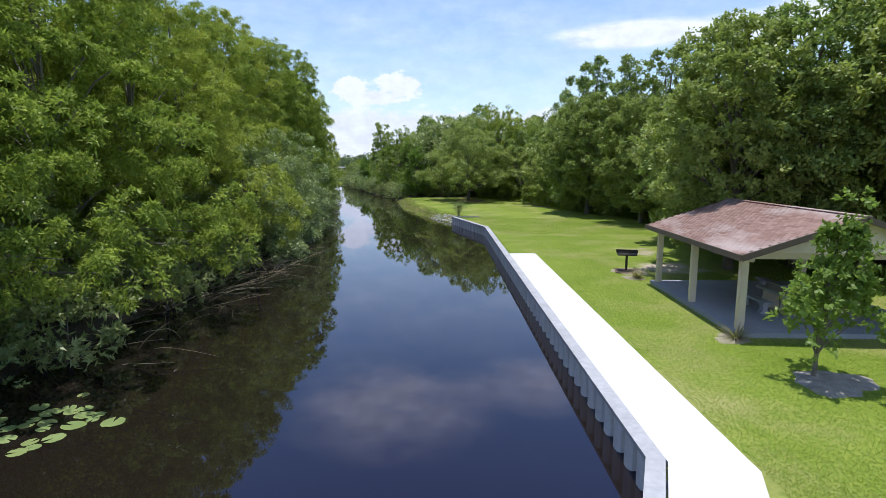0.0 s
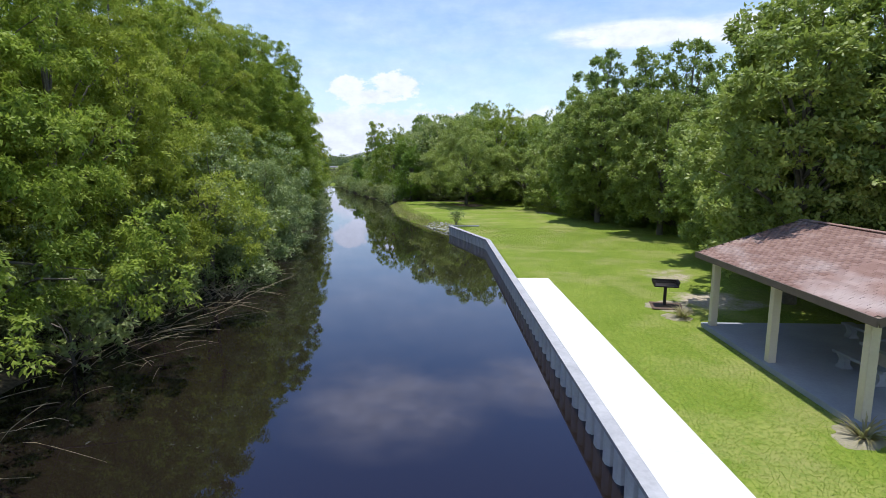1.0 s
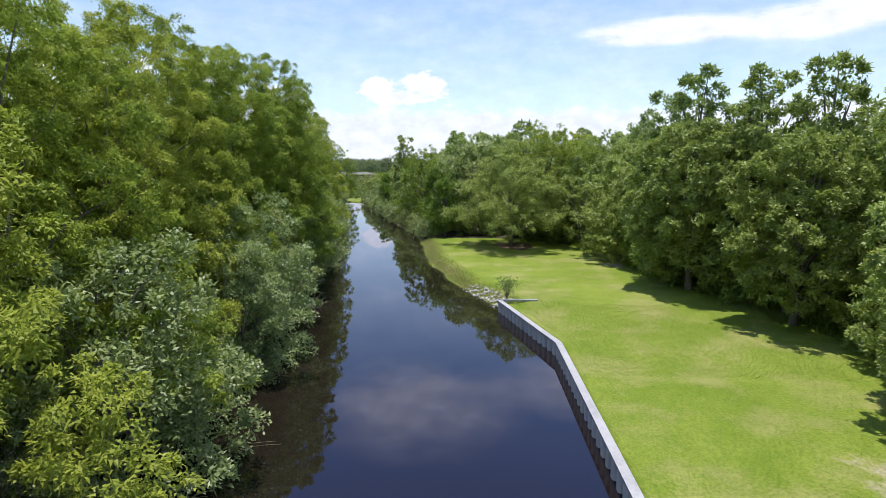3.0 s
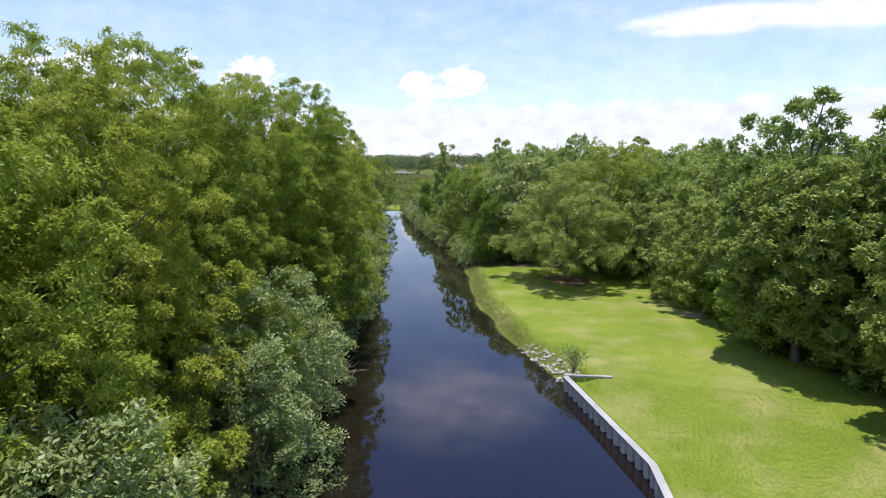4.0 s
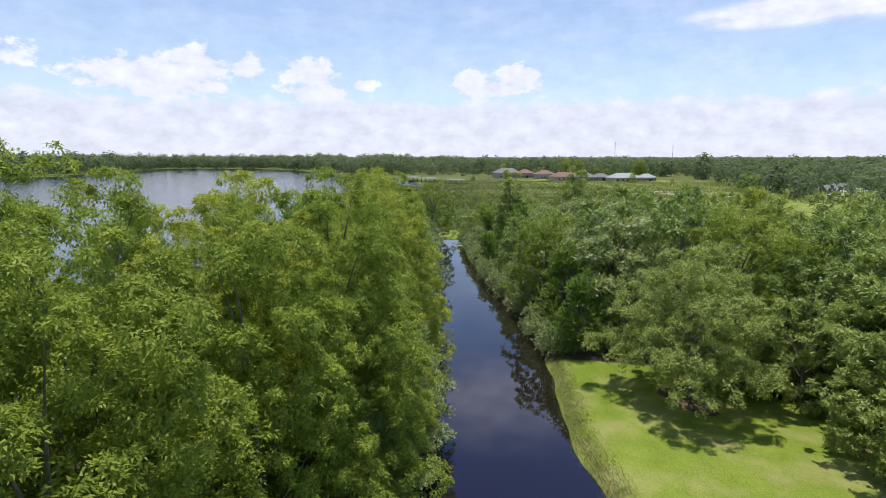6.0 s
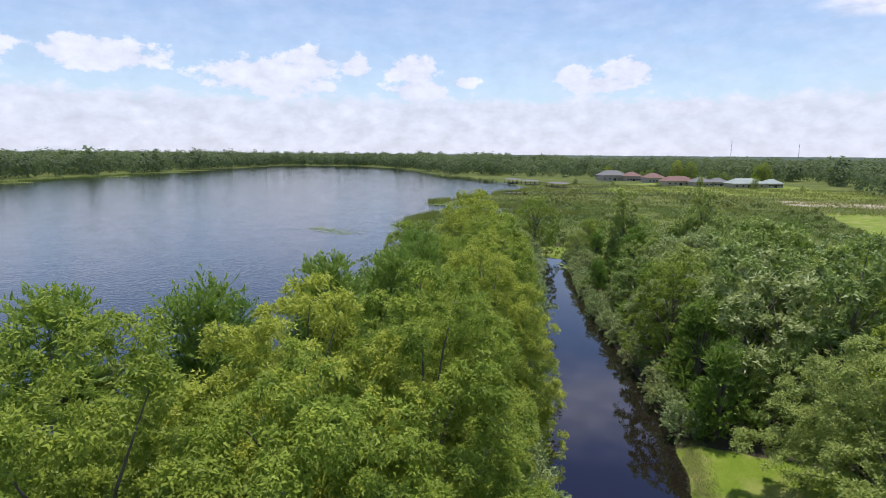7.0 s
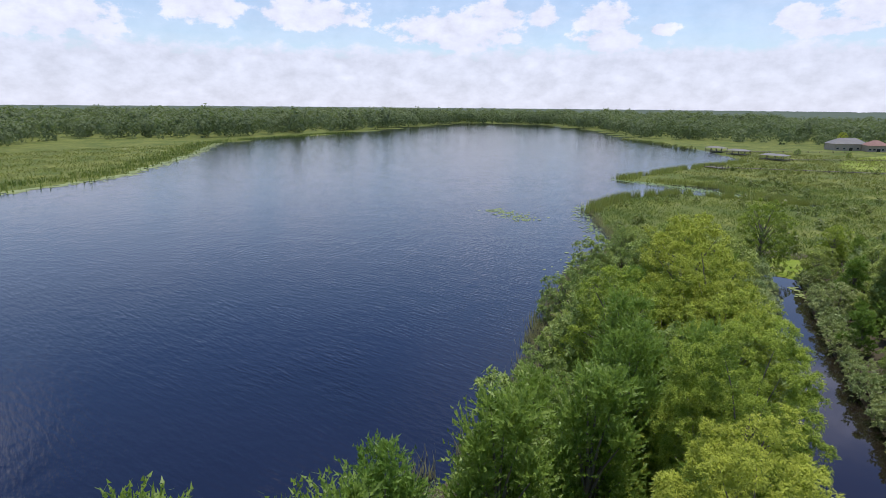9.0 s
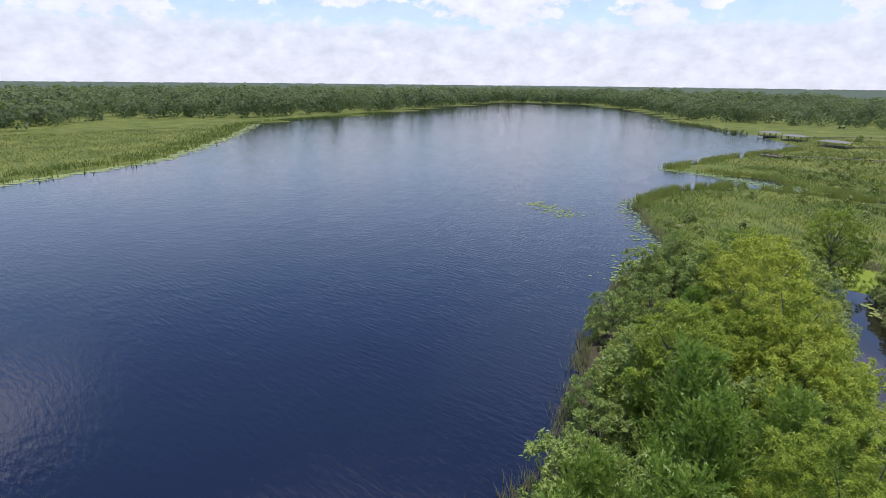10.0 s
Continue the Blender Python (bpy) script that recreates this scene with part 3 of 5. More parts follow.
def make_tree(name, seed, height_m, radius, base, clumps, per, leaf, mat, droop, shape, label, category, clump_r=1.2, twig=0.9, lean=0.0, upright=0.0, stems=1, corners=4, depth=(0.35, 1.0), girth=1.0, tuft=0.0, each=80, sharp=0.5):
    """A tapered trunk with limbs and a crown of leafy clumps. shape(t): crown radius factor at height fraction t."""
    rng = np.random.default_rng(seed)
    root = thing(name, Matrix(), label, category)
    pool = clumps * (5 if tuft else 1)
    t = rng.uniform(0, 1, pool * 4) ** 0.85
    keep = rng.uniform(0, 1, len(t)) < np.array([max(0.0, shape(x)) for x in t])
    t = t[keep][:pool]
    n_c = len(t)
    ang = rng.uniform(0, 2 * math.pi, n_c)
    lobes = 1 + 0.22 * np.sin(ang * 3 + seed) + 0.16 * np.sin(ang * 5 + 2.1 * seed + t * 6)
    rad = radius * np.array([shape(x) for x in t]) * lobes * rng.uniform(*depth, n_c) ** 0.6
    z = base + (height_m - base) * t + rng.normal(0, 0.25, n_c)
    cen = np.stack([np.cos(ang) * rad + lean * z / height_m, np.sin(ang) * rad, z], -1)
    rr = clump_r * rng.uniform(0.6, 1.25, n_c) * (0.75 + 0.35 * np.array([shape(x) for x in t]))
    if tuft:
        pick = lobes_of(rng, cen, clumps)
        cen, rr, n_c = cen[pick], rr[pick], len(pick)
        v, f = tufts(rng, cen, rr, per, leaf[0], leaf[1], droop, tuft, corners=corners, each=each, sharp=sharp)
    else:
        v, f = leaves(rng, cen, rr, per, leaf[0], leaf[1], droop, twig, upright=upright, corners=corners)
    wood = []
    for s in range(stems):
        a = rng.uniform(0, 6.28)
        off = 0.0 if stems == 1 else 0.5
        hs = np.linspace(0, 0.66, 7)
        sway = rng.normal(0, 0.12, (7, 2)).cumsum(0) * (0.35 if stems == 1 else 0.6)
        spread = (0 if stems == 1 else radius * 0.45) * hs
        pts = np.stack([off * math.cos(a) + spread * math.cos(a) + sway[:, 0] + lean * hs, off * math.sin(a) + spread * math.sin(a) + sway[:, 1], hs * height_m - 0.35], -1)
        r0 = (0.017 * height_m / math.sqrt(stems) + 0.03) * girth
        wood.append(tube(pts, r0 * (1.25 - hs * 1.18), 7))
        for i in rng.choice(n_c, min(n_c, 26 // stems), replace=False):
            tip = cen[i]
            zb = min(max(tip[2] * 0.62 - 0.4, base * 0.5), height_m * 0.85)
            b = np.array([np.interp(zb, pts[:, 2], pts[:, k]) for k in range(2)] + [zb])
            midp = (b + tip) / 2 + np.array([0, 0, 0.12 * np.linalg.norm(tip - b)])
            wood.append(tube([b, midp, tip], [r0 * 0.42, r0 * 0.26, r0 * 0.08], 5))
    wv, wf = tubes(wood)
    child("trunk", np_mesh("trunk", wv, wf, BARK, True), root)
    child("crown", np_mesh("crown", v, f, mat), root)
    return root


def plant(protos, rng, x, y, scale=1.0, z=None, tall=1.0):
    """Sets a tree: the first use of a prototype moves it, later ones copy it."""
    proto = protos[rng.integers(len(protos))]
    if z is None:
        z = float(height(np.array([x]), np.array([y]))[0])
    m = pose(x, y, z - 0.05, 0, 0, float(rng.uniform(0, 360))) @ Matrix.Diagonal((scale, scale, scale * tall, 1))
    if "set" not in proto:
        proto["set"] = 1
        proto.matrix_basis = m
        return proto
    keep_scale = proto.scale.copy()
    ob = copy_thing(proto, m @ Matrix.Diagonal((1 / keep_scale.x, 1 / keep_scale.y, 1 / keep_scale.z, 1)))
    return ob


def dome(t):
    return math.sqrt(max(0.0, 1 - (1.75 * (t - 0.38)) ** 2)) if t > 0.38 else 0.72 + 0.28 * t / 0.38


def plumed(t):
    return (1.06 - 0.46 * t) * math.sqrt(max(0.0, 1 - t ** 8.0)) if t > 0.12 else 0.78 + 1.9 * t


def spire(t):
    return 1.02 - 0.72 * t ** 1.4 if t > 0.12 else 0.75 + 2 * t


def bushy(t):
    return math.sqrt(max(0.02, 1 - (1.25 * (t - 0.25)) ** 2))


L_CYP = "tall bald cypress with feathery yellow-green sprays on the canal bank"
L_BROAD = "tall leafy broadleaf tree with a dense dark green crown"
L_GREY = "spreading willow-like tree with small grey-green leaves"
L_UP = "young upright tree with glossy green leafy shoots"
def kinds(count, *args, **more):
    return [make_tree(args[0], args[1] + i, *args[2:], **more) for i in range(count)]


cyp_near = kinds(4, "cypress_tree", 11, 19.7, 5.4, 1.8, 138, 1176, (0.15, 0.08), CYPRESS, 0.7, plumed, L_CYP, "tree", 1.15, corners=3, girth=0.5, depth=(0.5, 1.0), tuft=0.44, each=84, sharp=0.55)
cyp_open = kinds(2, "cypress_tree", 171, 19.7, 6.2, 2.4, 124, 1008, (0.15, 0.085), CYPRESS, 0.7, lambda t: (1.1 - 0.8 * t) * math.sqrt(max(0.0, 1 - t ** 6.0)), L_CYP, "tree", 1.15, corners=3, girth=0.5, depth=(0.45, 1.0), tuft=0.46, each=84, sharp=0.55)
cyp_far = kinds(4, "cypress_tree", 31, 17.0, 5.0, 2.0, 70, 480, (0.30, 0.13), CYPRESS, 0.7, plumed, L_CYP, "tree", 1.6, corners=3, depth=(0.55, 1.0), tuft=0.5, each=44, sharp=0.5)
grey_near = kinds(3, "willow_tree", 51, 8.4, 3.2, 0.5, 60, 360, (0.19, 0.10), GREYLEAF, 0.25, bushy, L_GREY, "tree", 0.85, stems=3, depth=(0.3, 1.0), tuft=0.4, each=24, sharp=0.8, corners=4)
broad_near = kinds(3, "broadleaf_tree", 71, 18.0, 5.0, 2.0, 84, 620, (0.30, 0.19), BROAD, 0.2, dome, L_BROAD, "tree", 1.55, depth=(0.45, 1.0), tuft=0.46, each=40, sharp=0.8, corners=4)
broad_tall = kinds(2, "broadleaf_tree", 81, 19.0, 4.2, 1.0, 74, 420, (0.34, 0.20), BROAD, 0.2, spire, "tall narrow broadleaf tree with a ragged pointed top", "tree", 1.25, corners=3, tuft=0.5, each=34, sharp=0.8)
broad_far = kinds(5, "broadleaf_tree", 91, 10.0, 3.9, 0.4, 34, 460, (0.30, 0.17), BROAD, 0.2, bushy, "rounded broadleaf tree in a dense green thicket", "tree", 1.25, corners=3, depth=(0.5, 1.0), tuft=0.48, each=36, sharp=0.8)
fresh_far = kinds(2, "broadleaf_tree", 111, 9.5, 2.8, 0.4, 56, 162, (0.32, 0.17), FRESH, 0.0, spire, L_UP, "tree", 0.95, 1.2, upright=0.6, corners=3)
fresh_near = kinds(3, "broadleaf_tree", 131, 13.0, 3.0, 0.6, 100, 252, (0.25, 0.125), FRESH, 0.0, spire, L_UP, "tree", 1.0, 1.3, upright=0.7, corners=3)
grey_far = kinds(2, "willow_tree", 121, 9.0, 3.6, 0.3, 34, 380, (0.32, 0.16), GREYLEAF, 0.25, bushy, "grey-green small-leaved tree in a dense thicket", "tree", 1.2, stems=3, corners=3, tuft=0.46, each=32, sharp=0.8)
low_shrub = kinds(2, "shrub", 141, 3.0, 1.8, 0.0, 26, 90, (0.26, 0.13), GREYLEAF, 0.2, bushy, "low waterside shrub with small leaves", "shrub", 0.7, 0.85, stems=3, corners=3)

rng = np.random.default_rng(5)
# the strip between canal and lake: cypresses along the canal, lower ones towards the lake
for x, y, k in ((-18.0, 8.0, 1.0), (-17.4, 15.5, 1.0), (-16.9, 22.5, 0.98), (-17.4, 29.6, 0.96), (-18.2, 36.5, 0.94), (-19.0, 43.6, 0.84), (-20.8, 50.6, 0.92), (-19.8, 58.4, 0.88), (-20.0, 66.4, 0.95), (-21.6, 71.6, 0.86),
                (-23.6, 82.2, 0.87), (-26.4, 93.6, 0.9), (-25.4, 76.4, 0.76), (-25.6, 48.2, 0.97), (-24.6, 55.6, 0.99), (-23.4, 62.8, 0.97), (-24.4, 41.0, 0.97), (-24.4, 33.0, 1.02), (-24.0, 25.0, 1.02), (-25.0, 17.0, 1.0),
                (-29.4, 69.4, 0.66), (-31.0, 61.0, 0.7), (-31.0, 52.6, 0.74), (-31.4, 44.4, 0.8), (-31.0, 36.0, 0.95), (-36.0, 56.4, 0.56), (-37.0, 48.0, 0.6), (-37.0, 40.0, 0.7)):
    plant(cyp_open if y < 40 and x > -20 else cyp_near, rng, x, y, k * rng.uniform(0.98, 1.04))
for y in np.arange(1, 76, 4.4):
    plant(grey_near, rng, float(left_bank(y)) + float(np.interp(y, [5, 26, 34, 60, 76], [-1.8, -1.4, 0.2, -0.2, -1.2])) + rng.uniform(-0.8, 0.6), y + rng.uniform(-1, 1), rng.uniform(0.55, 1.1) * (0.78 if y < 36 else 1.0))
for y in np.arange(78, 176, 5.0):
    plant(grey_near if y < 110 else grey_far, rng, float(left_bank(y)) - 1.6 + rng.uniform(-0.6, 0.5), y + rng.uniform(-1, 1), rng.uniform(0.5, 0.85))
for y in np.arange(3, 100, 5.0):
    plant(low_shrub, rng, float(left_bank(y)) + 0.3 + rng.uniform(-0.4, 0.4), y + rng.uniform(-1.5, 1.5), rng.uniform(0.6, 1.1))
for y in np.arange(50, 78, 5.0):
    plant(broad_far, rng, float(left_bank(y)) - 20.5 + rng.uniform(-1, 1), y + rng.uniform(-1, 1), rng.uniform(1.0, 1.2))
for x, y, k in ((-39.2, 64.0, 1.25), (-34.9, 69.2, 1.24), (-34.9, 80.3, 1.2), (-38.4, 75.4, 1.04), (-33.0, 87.0, 1.16), (-37.6, 102.0, 1.14), (-34.4, 95.0, 1.15), (-38.2, 88.4, 0.98), (-31.0, 101.0, 1.1)):
    plant(fresh_near, rng, x, y, k)
for x, y, k in ((-42.0, 109.5, 0.9), (-40.6, 126.0, 1.06), (-35.4, 117.0, 0.94), (-46.0, 138.0, 0.92), (-30.6, 108.0, 0.9)):
    plant(cyp_far, rng, x, y, k)
for y in np.arange(30, 62, 4.8):
    plant(fresh_near, rng, float(np.interp(y, [30, 60, 66, 77, 87, 95], [-42, -41, -38.0, -33.5, -31.5, -32])) + rng.uniform(-1.2, 1.2), y + rng.uniform(-1.2, 1.2), rng.uniform(0.85, 1.15))
for y in np.arange(90, 172, 5.6):
    b, sh = float(left_bank(y)), float(np.interp(y, LAKE[1:9, 1], LAKE[1:9, 0]))
    for x in np.arange(b - 6.0, max(sh + 9.0, b - 27), -5.6):
        u = rng.uniform()
        kind = cyp_far if u < 0.2 else (fresh_near if u < 0.62 else broad_far)
        plant(kind, rng, x + rng.uniform(-1, 1), y + rng.uniform(-1.5, 1.5), rng.uniform(0.84, 1.04) * (1.45 if kind is broad_far else 1.0) * float(np.interp(y, [80, 110, 135, 165], [0.86, 0.84, 0.76, 0.7])))
for y in np.arange(84, 178, 2.2):
    sh = float(np.interp(y, LAKE[1:9, 1], LAKE[1:9, 0]))
    plant(low_shrub if rng.uniform() < 0.5 else broad_far[:2], rng, sh + 3.6 + rng.uniform(-0.8, 5.0), y + rng.uniform(-1.2, 1.2), rng.uniform(0.45, 0.8))
# behind the lawn and the pavilion
for y in np.arange(17, 50, 6.4):
    e = float(lawn_edge(np.array([y]))[0])
    plant(broad_near, rng, e + 3.4 + rng.uniform(-0.6, 1.2), y + rng.uniform(-1.5, 1.5), rng.uniform(0.85, 1.02) * (1.0 if y < 30 else 0.62))
    plant(broad_near, rng, e + 10.5 + rng.uniform(-1, 2), y + rng.uniform(-2, 2), rng.uniform(1.0, 1.2) * (1.0 if y < 30 else 0.62))
for y in np.arange(46, 76, 4.6):
    e = float(lawn_edge(np.array([y]))[0])
    plant(broad_tall, rng, e + 3.0 + rng.uniform(-0.8, 1.4), y + rng.uniform(-1, 1), rng.uniform(0.5, 0.74))
    plant(broad_near, rng, e + 10.5 + rng.uniform(-1, 2), y + rng.uniform(-2, 2), rng.uniform(0.6, 0.78))
for y in np.arange(34, 98, 4.2):
    e = float(lawn_edge(np.array([y]))[0])
    plant(broad_far + fresh_far, rng, e + 0.9 + rng.uniform(-0.8, 1), y + rng.uniform(-1, 1), rng.uniform(0.6, 1.0))
for y in np.arange(74, 98, 6):
    e = float(lawn_edge(np.array([y]))[0])
    for off in (6, 12.5, 19, 26, 34):
        plant(broad_far, rng, e + off + rng.uniform(-1.5, 1.5), y + rng.uniform(-1.5, 1.5), rng.uniform(1.05, 1.4))
# the thicket past the lawn
for y in np.arange(99, 200, 6.6):
    b = float(right_bank(y))
    lift = float(np.interp(y, [98, 130, 160, 200], [1.32, 1.25, 1.0, 0.75]))
    for i, x in enumerate(np.arange(b + 4.0, b + 77, 6.6)):
        u = rng.uniform()
        kind = broad_far if u < 0.48 else (fresh_far if u < 0.68 else (grey_far if u < 0.88 else cyp_far))
        k = lift * rng.uniform(0.58, 1.24) * (0.68 if kind is cyp_far else 1.0) * (0.74 if i == 0 else 1.0) * (1.0 if i < 7 else 0.72)
        plant(kind, rng, x + rng.uniform(-1.8, 1.8), y + rng.uniform(-1.8, 1.8), k)
for x, y in ((27.5, 27.0), (30.5, 34.0)):
    plant(broad_near, rng, x, y, 1.12)
for x, y, k in ((17.4, 41.5, 0.62), (18.6, 31.0, 0.8), (17.6, 54.5, 0.68), (14.6, 64.4, 0.76)):
    plant(broad_near, rng, x, y, k)
plant(broad_near, rng, 16.4, 35.5, 0.6)
plant(broad_near, rng, 14.6, 30.0, 0.74)
for y in np.arange(97.5, 176, 1.9):
    plant(low_shrub, rng, float(right_bank(y)) + 0.9 + rng.uniform(-0.4, 0.4), y + rng.uniform(-0.8, 0.8), rng.uniform(0.5, 0.95))
lone = kinds(1, "lawn_tree", 151, 12.2, 6.3, 2.6, 84, 900, (0.20, 0.10), BROAD, 0.4, lambda t: 1.03 - 0.8 * t ** 1.5, "broad spreading shade tree on the lawn's far end", "tree", 1.35, corners=3, depth=(0.3, 1.0), tuft=0.5, each=50)
plant(lone, rng, 1.4, 88.0, 1.0)
plant(cyp_far, rng, -43.0, 174.5, 0.85)
for x, y, k in ((18.2, 138.0, 0.9), (-8.4, 153.4, 0.92), (-21.9, 158.4, 0.88), (15.6, 67.8, 0.9), (15.4, 74.4, 0.84), (21.0, 58.5, 0.87), (18.6, 62.5, 0.86), (23.0, 52, 0.82)):
    plant(broad_tall, rng, x, y, k)
young = kinds(1, "young_tree", 161, 4.6, 1.3, 1.3, 70, 90, (0.15, 0.10), FRESH, 0.15, lambda t: 1.05 - 0.95 * t ** 0.8, "young tree with bright green leaves in a mulch ring", "tree", 0.36, 0.9, lean=0.3, girth=0.5)
plant(young, rng, 9.62, 14.15, 1.0, z=0.0)
young[0].rotation_euler = (0, 0, 0)

# far woods and horizon
def far_trees(name, label, spots, rng, size, h, cards=72, mat=None):
    """Far crowns of small leafy facets that face outwards."""
    base = np.asarray(spots)
    n_t = len(base)
    s = rng.uniform(0.55, 1.3, n_t) ** 1.2 * h * (1.0 + 0.3 * wobble(base[:, 0], base[:, 1], 38.0, 1.0)) * (np.where(base[:, 0] < -280, 1.45, 1.15) if h > 5 else 1.0)
    c = np.repeat(base, cards, 0)
    ss = np.repeat(s, cards)
    wide = np.repeat(rng.uniform(0.3, 0.46, n_t), cards)
    d = rng.normal(size=(n_t * cards, 3))
    d[:, 2] += 0.35
    d /= np.linalg.norm(d, axis=1)[:, None]
    k = rng.uniform(0.7, 1.05, len(d))
    p = np.stack([c[:, 0] + d[:, 0] * ss * wide * k, c[:, 1] + d[:, 1] * ss * wide * k, WATER + ss * (0.46 + 0.48 * d[:, 2] * k)], -1)
    out = d + rng.normal(0, 0.35, d.shape) + np.array([0, 0, 0.35])
    a = np.cross(out, rng.normal(size=p.shape))
    a /= np.linalg.norm(a, axis=1)[:, None]
    b = np.cross(out, a)
    b /= np.linalg.norm(b, axis=1)[:, None]
    l = (ss * size)[:, None] * rng.uniform(0.7, 1.3, (len(p), 1))
    verts = np.stack([p - a * l, p + a * l, p + b * l * 1.5], 1).reshape(-1, 3)
    return tagged(new(name, np_mesh(name, verts, np.arange(len(verts)).reshape(-1, 3), mat or HAZEDFARLEAF)), label, "trees", kind="stuff")


rng = np.random.default_rng(8)
spots = []
sx, sy = rng.uniform(-1300, 600, 11500), rng.uniform(60, 1350, 11500)
ld = inside_distance(sx, sy, LAKE)
west = (sx < -240) & (ld > np.interp(sy, [60, 200, 300, 500, 700], [150, 130, 60, 22, 15]))
north = (sy > 640) & (ld > 25) & (sx > -700)
east = (sx > 95) & (sy > 120)
mid = (sx > -160) & (sx <= 95) & (sy > 618)
pick = (west | north | east | mid) & (ld > 10) & (np.hypot(sx + 200, sy - 400) < 1190)
spots = np.stack([sx, sy], -1)[pick]
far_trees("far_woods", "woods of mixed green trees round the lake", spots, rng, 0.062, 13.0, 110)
# more distant canopy as one uneven sheet
cx, cy = np.meshgrid(np.arange(-4700, 4701, 36.0), np.arange(-300, 4701, 36.0))
cx = cx + rng.uniform(-14, 14, cx.shape)
cy = cy + rng.uniform(-14, 14, cy.shape)
far = np.hypot(cx + 200, cy - 400)
cz = np.where(far > 1150, 9.5 + rng.uniform(-7, 7, cx.shape), -6.0)
idx = np.arange(cx.size).reshape(cx.shape)
faces = np.stack([idx[:-1, :-1], idx[:-1, 1:], idx[1:, 1:], idx[1:, :-1]], -1).reshape(-1, 4)
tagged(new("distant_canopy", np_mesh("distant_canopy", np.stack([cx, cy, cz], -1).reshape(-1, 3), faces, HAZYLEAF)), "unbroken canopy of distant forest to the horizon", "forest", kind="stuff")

# ---- the wall, its cap and the walk ----
wall = thing("retaining_wall", Matrix(), "grey corrugated sheet-pile canal wall with a flat cap", "wall", kind="structure")
runs = [((3.78, 9.7), (2.42, 49.6)), ((2.42, 49.6), (-0.68, 59.4)), ((-0.2, -1.5), (3.78, 9.7))]


def pile_mesh(w):
    """One sheet pile: a proud trapezoid rib and the recessed web beside it."""
    bm = bmesh.new()
    prof = [(-w / 2, 0.3), (-w * 0.27, 0.3), (-w * 0.27, -0.02), (-w * 0.2, -0.08), (-w * 0.1, -0.1), (w * 0.1, -0.1), (w * 0.2, -0.08), (w * 0.27, -0.02), (w * 0.27, 0.3), (w / 2, 0.3)]
    lo = [bm.verts.new((a, b, -1.9)) for a, b in prof]
    hi = [bm.verts.new((a, b, -0.02)) for a, b in prof]
    for i in range(len(prof) - 1):
        bm.faces.new((lo[i], lo[i + 1], hi[i + 1], hi[i]))
    me = bpy.data.meshes.new("sheet_pile")
    bm.to_mesh(me)
    bm.free()
    me.materials.append(PILE)
    return me


def mitred(points, inner, outer, z0, z1):
    """A flat strip of given thickness along a bent line, mitred at the bends."""
    p = [Vector((a, b, 0)) for a, b in points]
    rows = []
    for i, q in enumerate(p):
        d0 = (q - p[i - 1]).normalized() if i else (p[1] - q).normalized()
        d1 = (p[i + 1] - q).normalized() if i < len(p) - 1 else d0
        nrm = Vector((d0.y, -d0.x, 0)) + Vector((d1.y, -d1.x, 0))
        nrm = nrm / nrm.length_squared * 2
        rows.append((q + nrm * inner, q + nrm * outer))
    bm = bmesh.new()
    rings = [[bm.verts.new((a.x, a.y, z1)), bm.verts.new((b.x, b.y, z1)), bm.verts.new((b.x, b.y, z0)), bm.verts.new((a.x, a.y, z0))] for a, b in rows]
    for r0, r1 in zip(rings, rings[1:]):
        for k in range(4):
            bm.faces.new((r0[k], r0[(k + 1) % 4], r1[(k + 1) % 4], r1[k]))
    bm.faces.new(rings[0])
    bm.faces.new(rings[-1][::-1])
    return bm


cap_line = [(-0.2, -1.5), (3.78, 9.7), (2.42, 49.6), (-0.68, 59.4)]
cap_bm = mitred(cap_line, -0.105, 0.25, -0.03, 0.07)
part("cap", cap_bm, CAP, wall, "pale weathered flat cap")
pile = pile_mesh(0.75)
for (ax, ay), (bx, by) in runs:
    L = math.hypot(bx - ax, by - ay)
    k = round(L / 0.75)
    turn = math.degrees(math.atan2(by - ay, bx - ax))
    for i in range(k):
        t = (i + 0.5) / k
        ob = child("sheet_pile", pile, wall, m=pose(ax + (bx - ax) * t, ay + (by - ay) * t, 0, 0, 0, turn + 180) @ Matrix.Diagonal((L / k / 0.75, 1, 1, 1)))
part("end_board", boxed((2.9, 0.24, 0.16), (0.75, 59.62, 0.02), Matrix.Rotation(0.03, 4, "Z"), 0.02), CAP, wall, "pale board across the wall's end")

pave = thing("pavement", Matrix(), "sunlit white concrete walk along the canal wall", "pavement", kind="structure")
a0, a1, b0, b1 = Vector((4.06, 9.6, 0)), Vector((3.22, 34.7, 0)), Vector((5.63, 9.3, 0)), Vector((4.86, 34.75, 0))
n_s = 7
for i in range(n_s):
    t0, t1 = i / n_s + 0.00015, (i + 1) / n_s - 0.00015
    q = [a0.lerp(a1, t0), b0.lerp(b1, t0), b0.lerp(b1, t1), a0.lerp(a1, t1)]
    bm = bmesh.new()
    top = [bm.verts.new((p.x, p.y, 0.03)) for p in q]
    low = [bm.verts.new((p.x, p.y, -0.09)) for p in q]
    bm.faces.new(top)
    for k in range(4):
        bm.faces.new((low[k], low[(k + 1) % 4], top[(k + 1) % 4], top[k]))
    part("slab", bm, CONCRETE, pave)
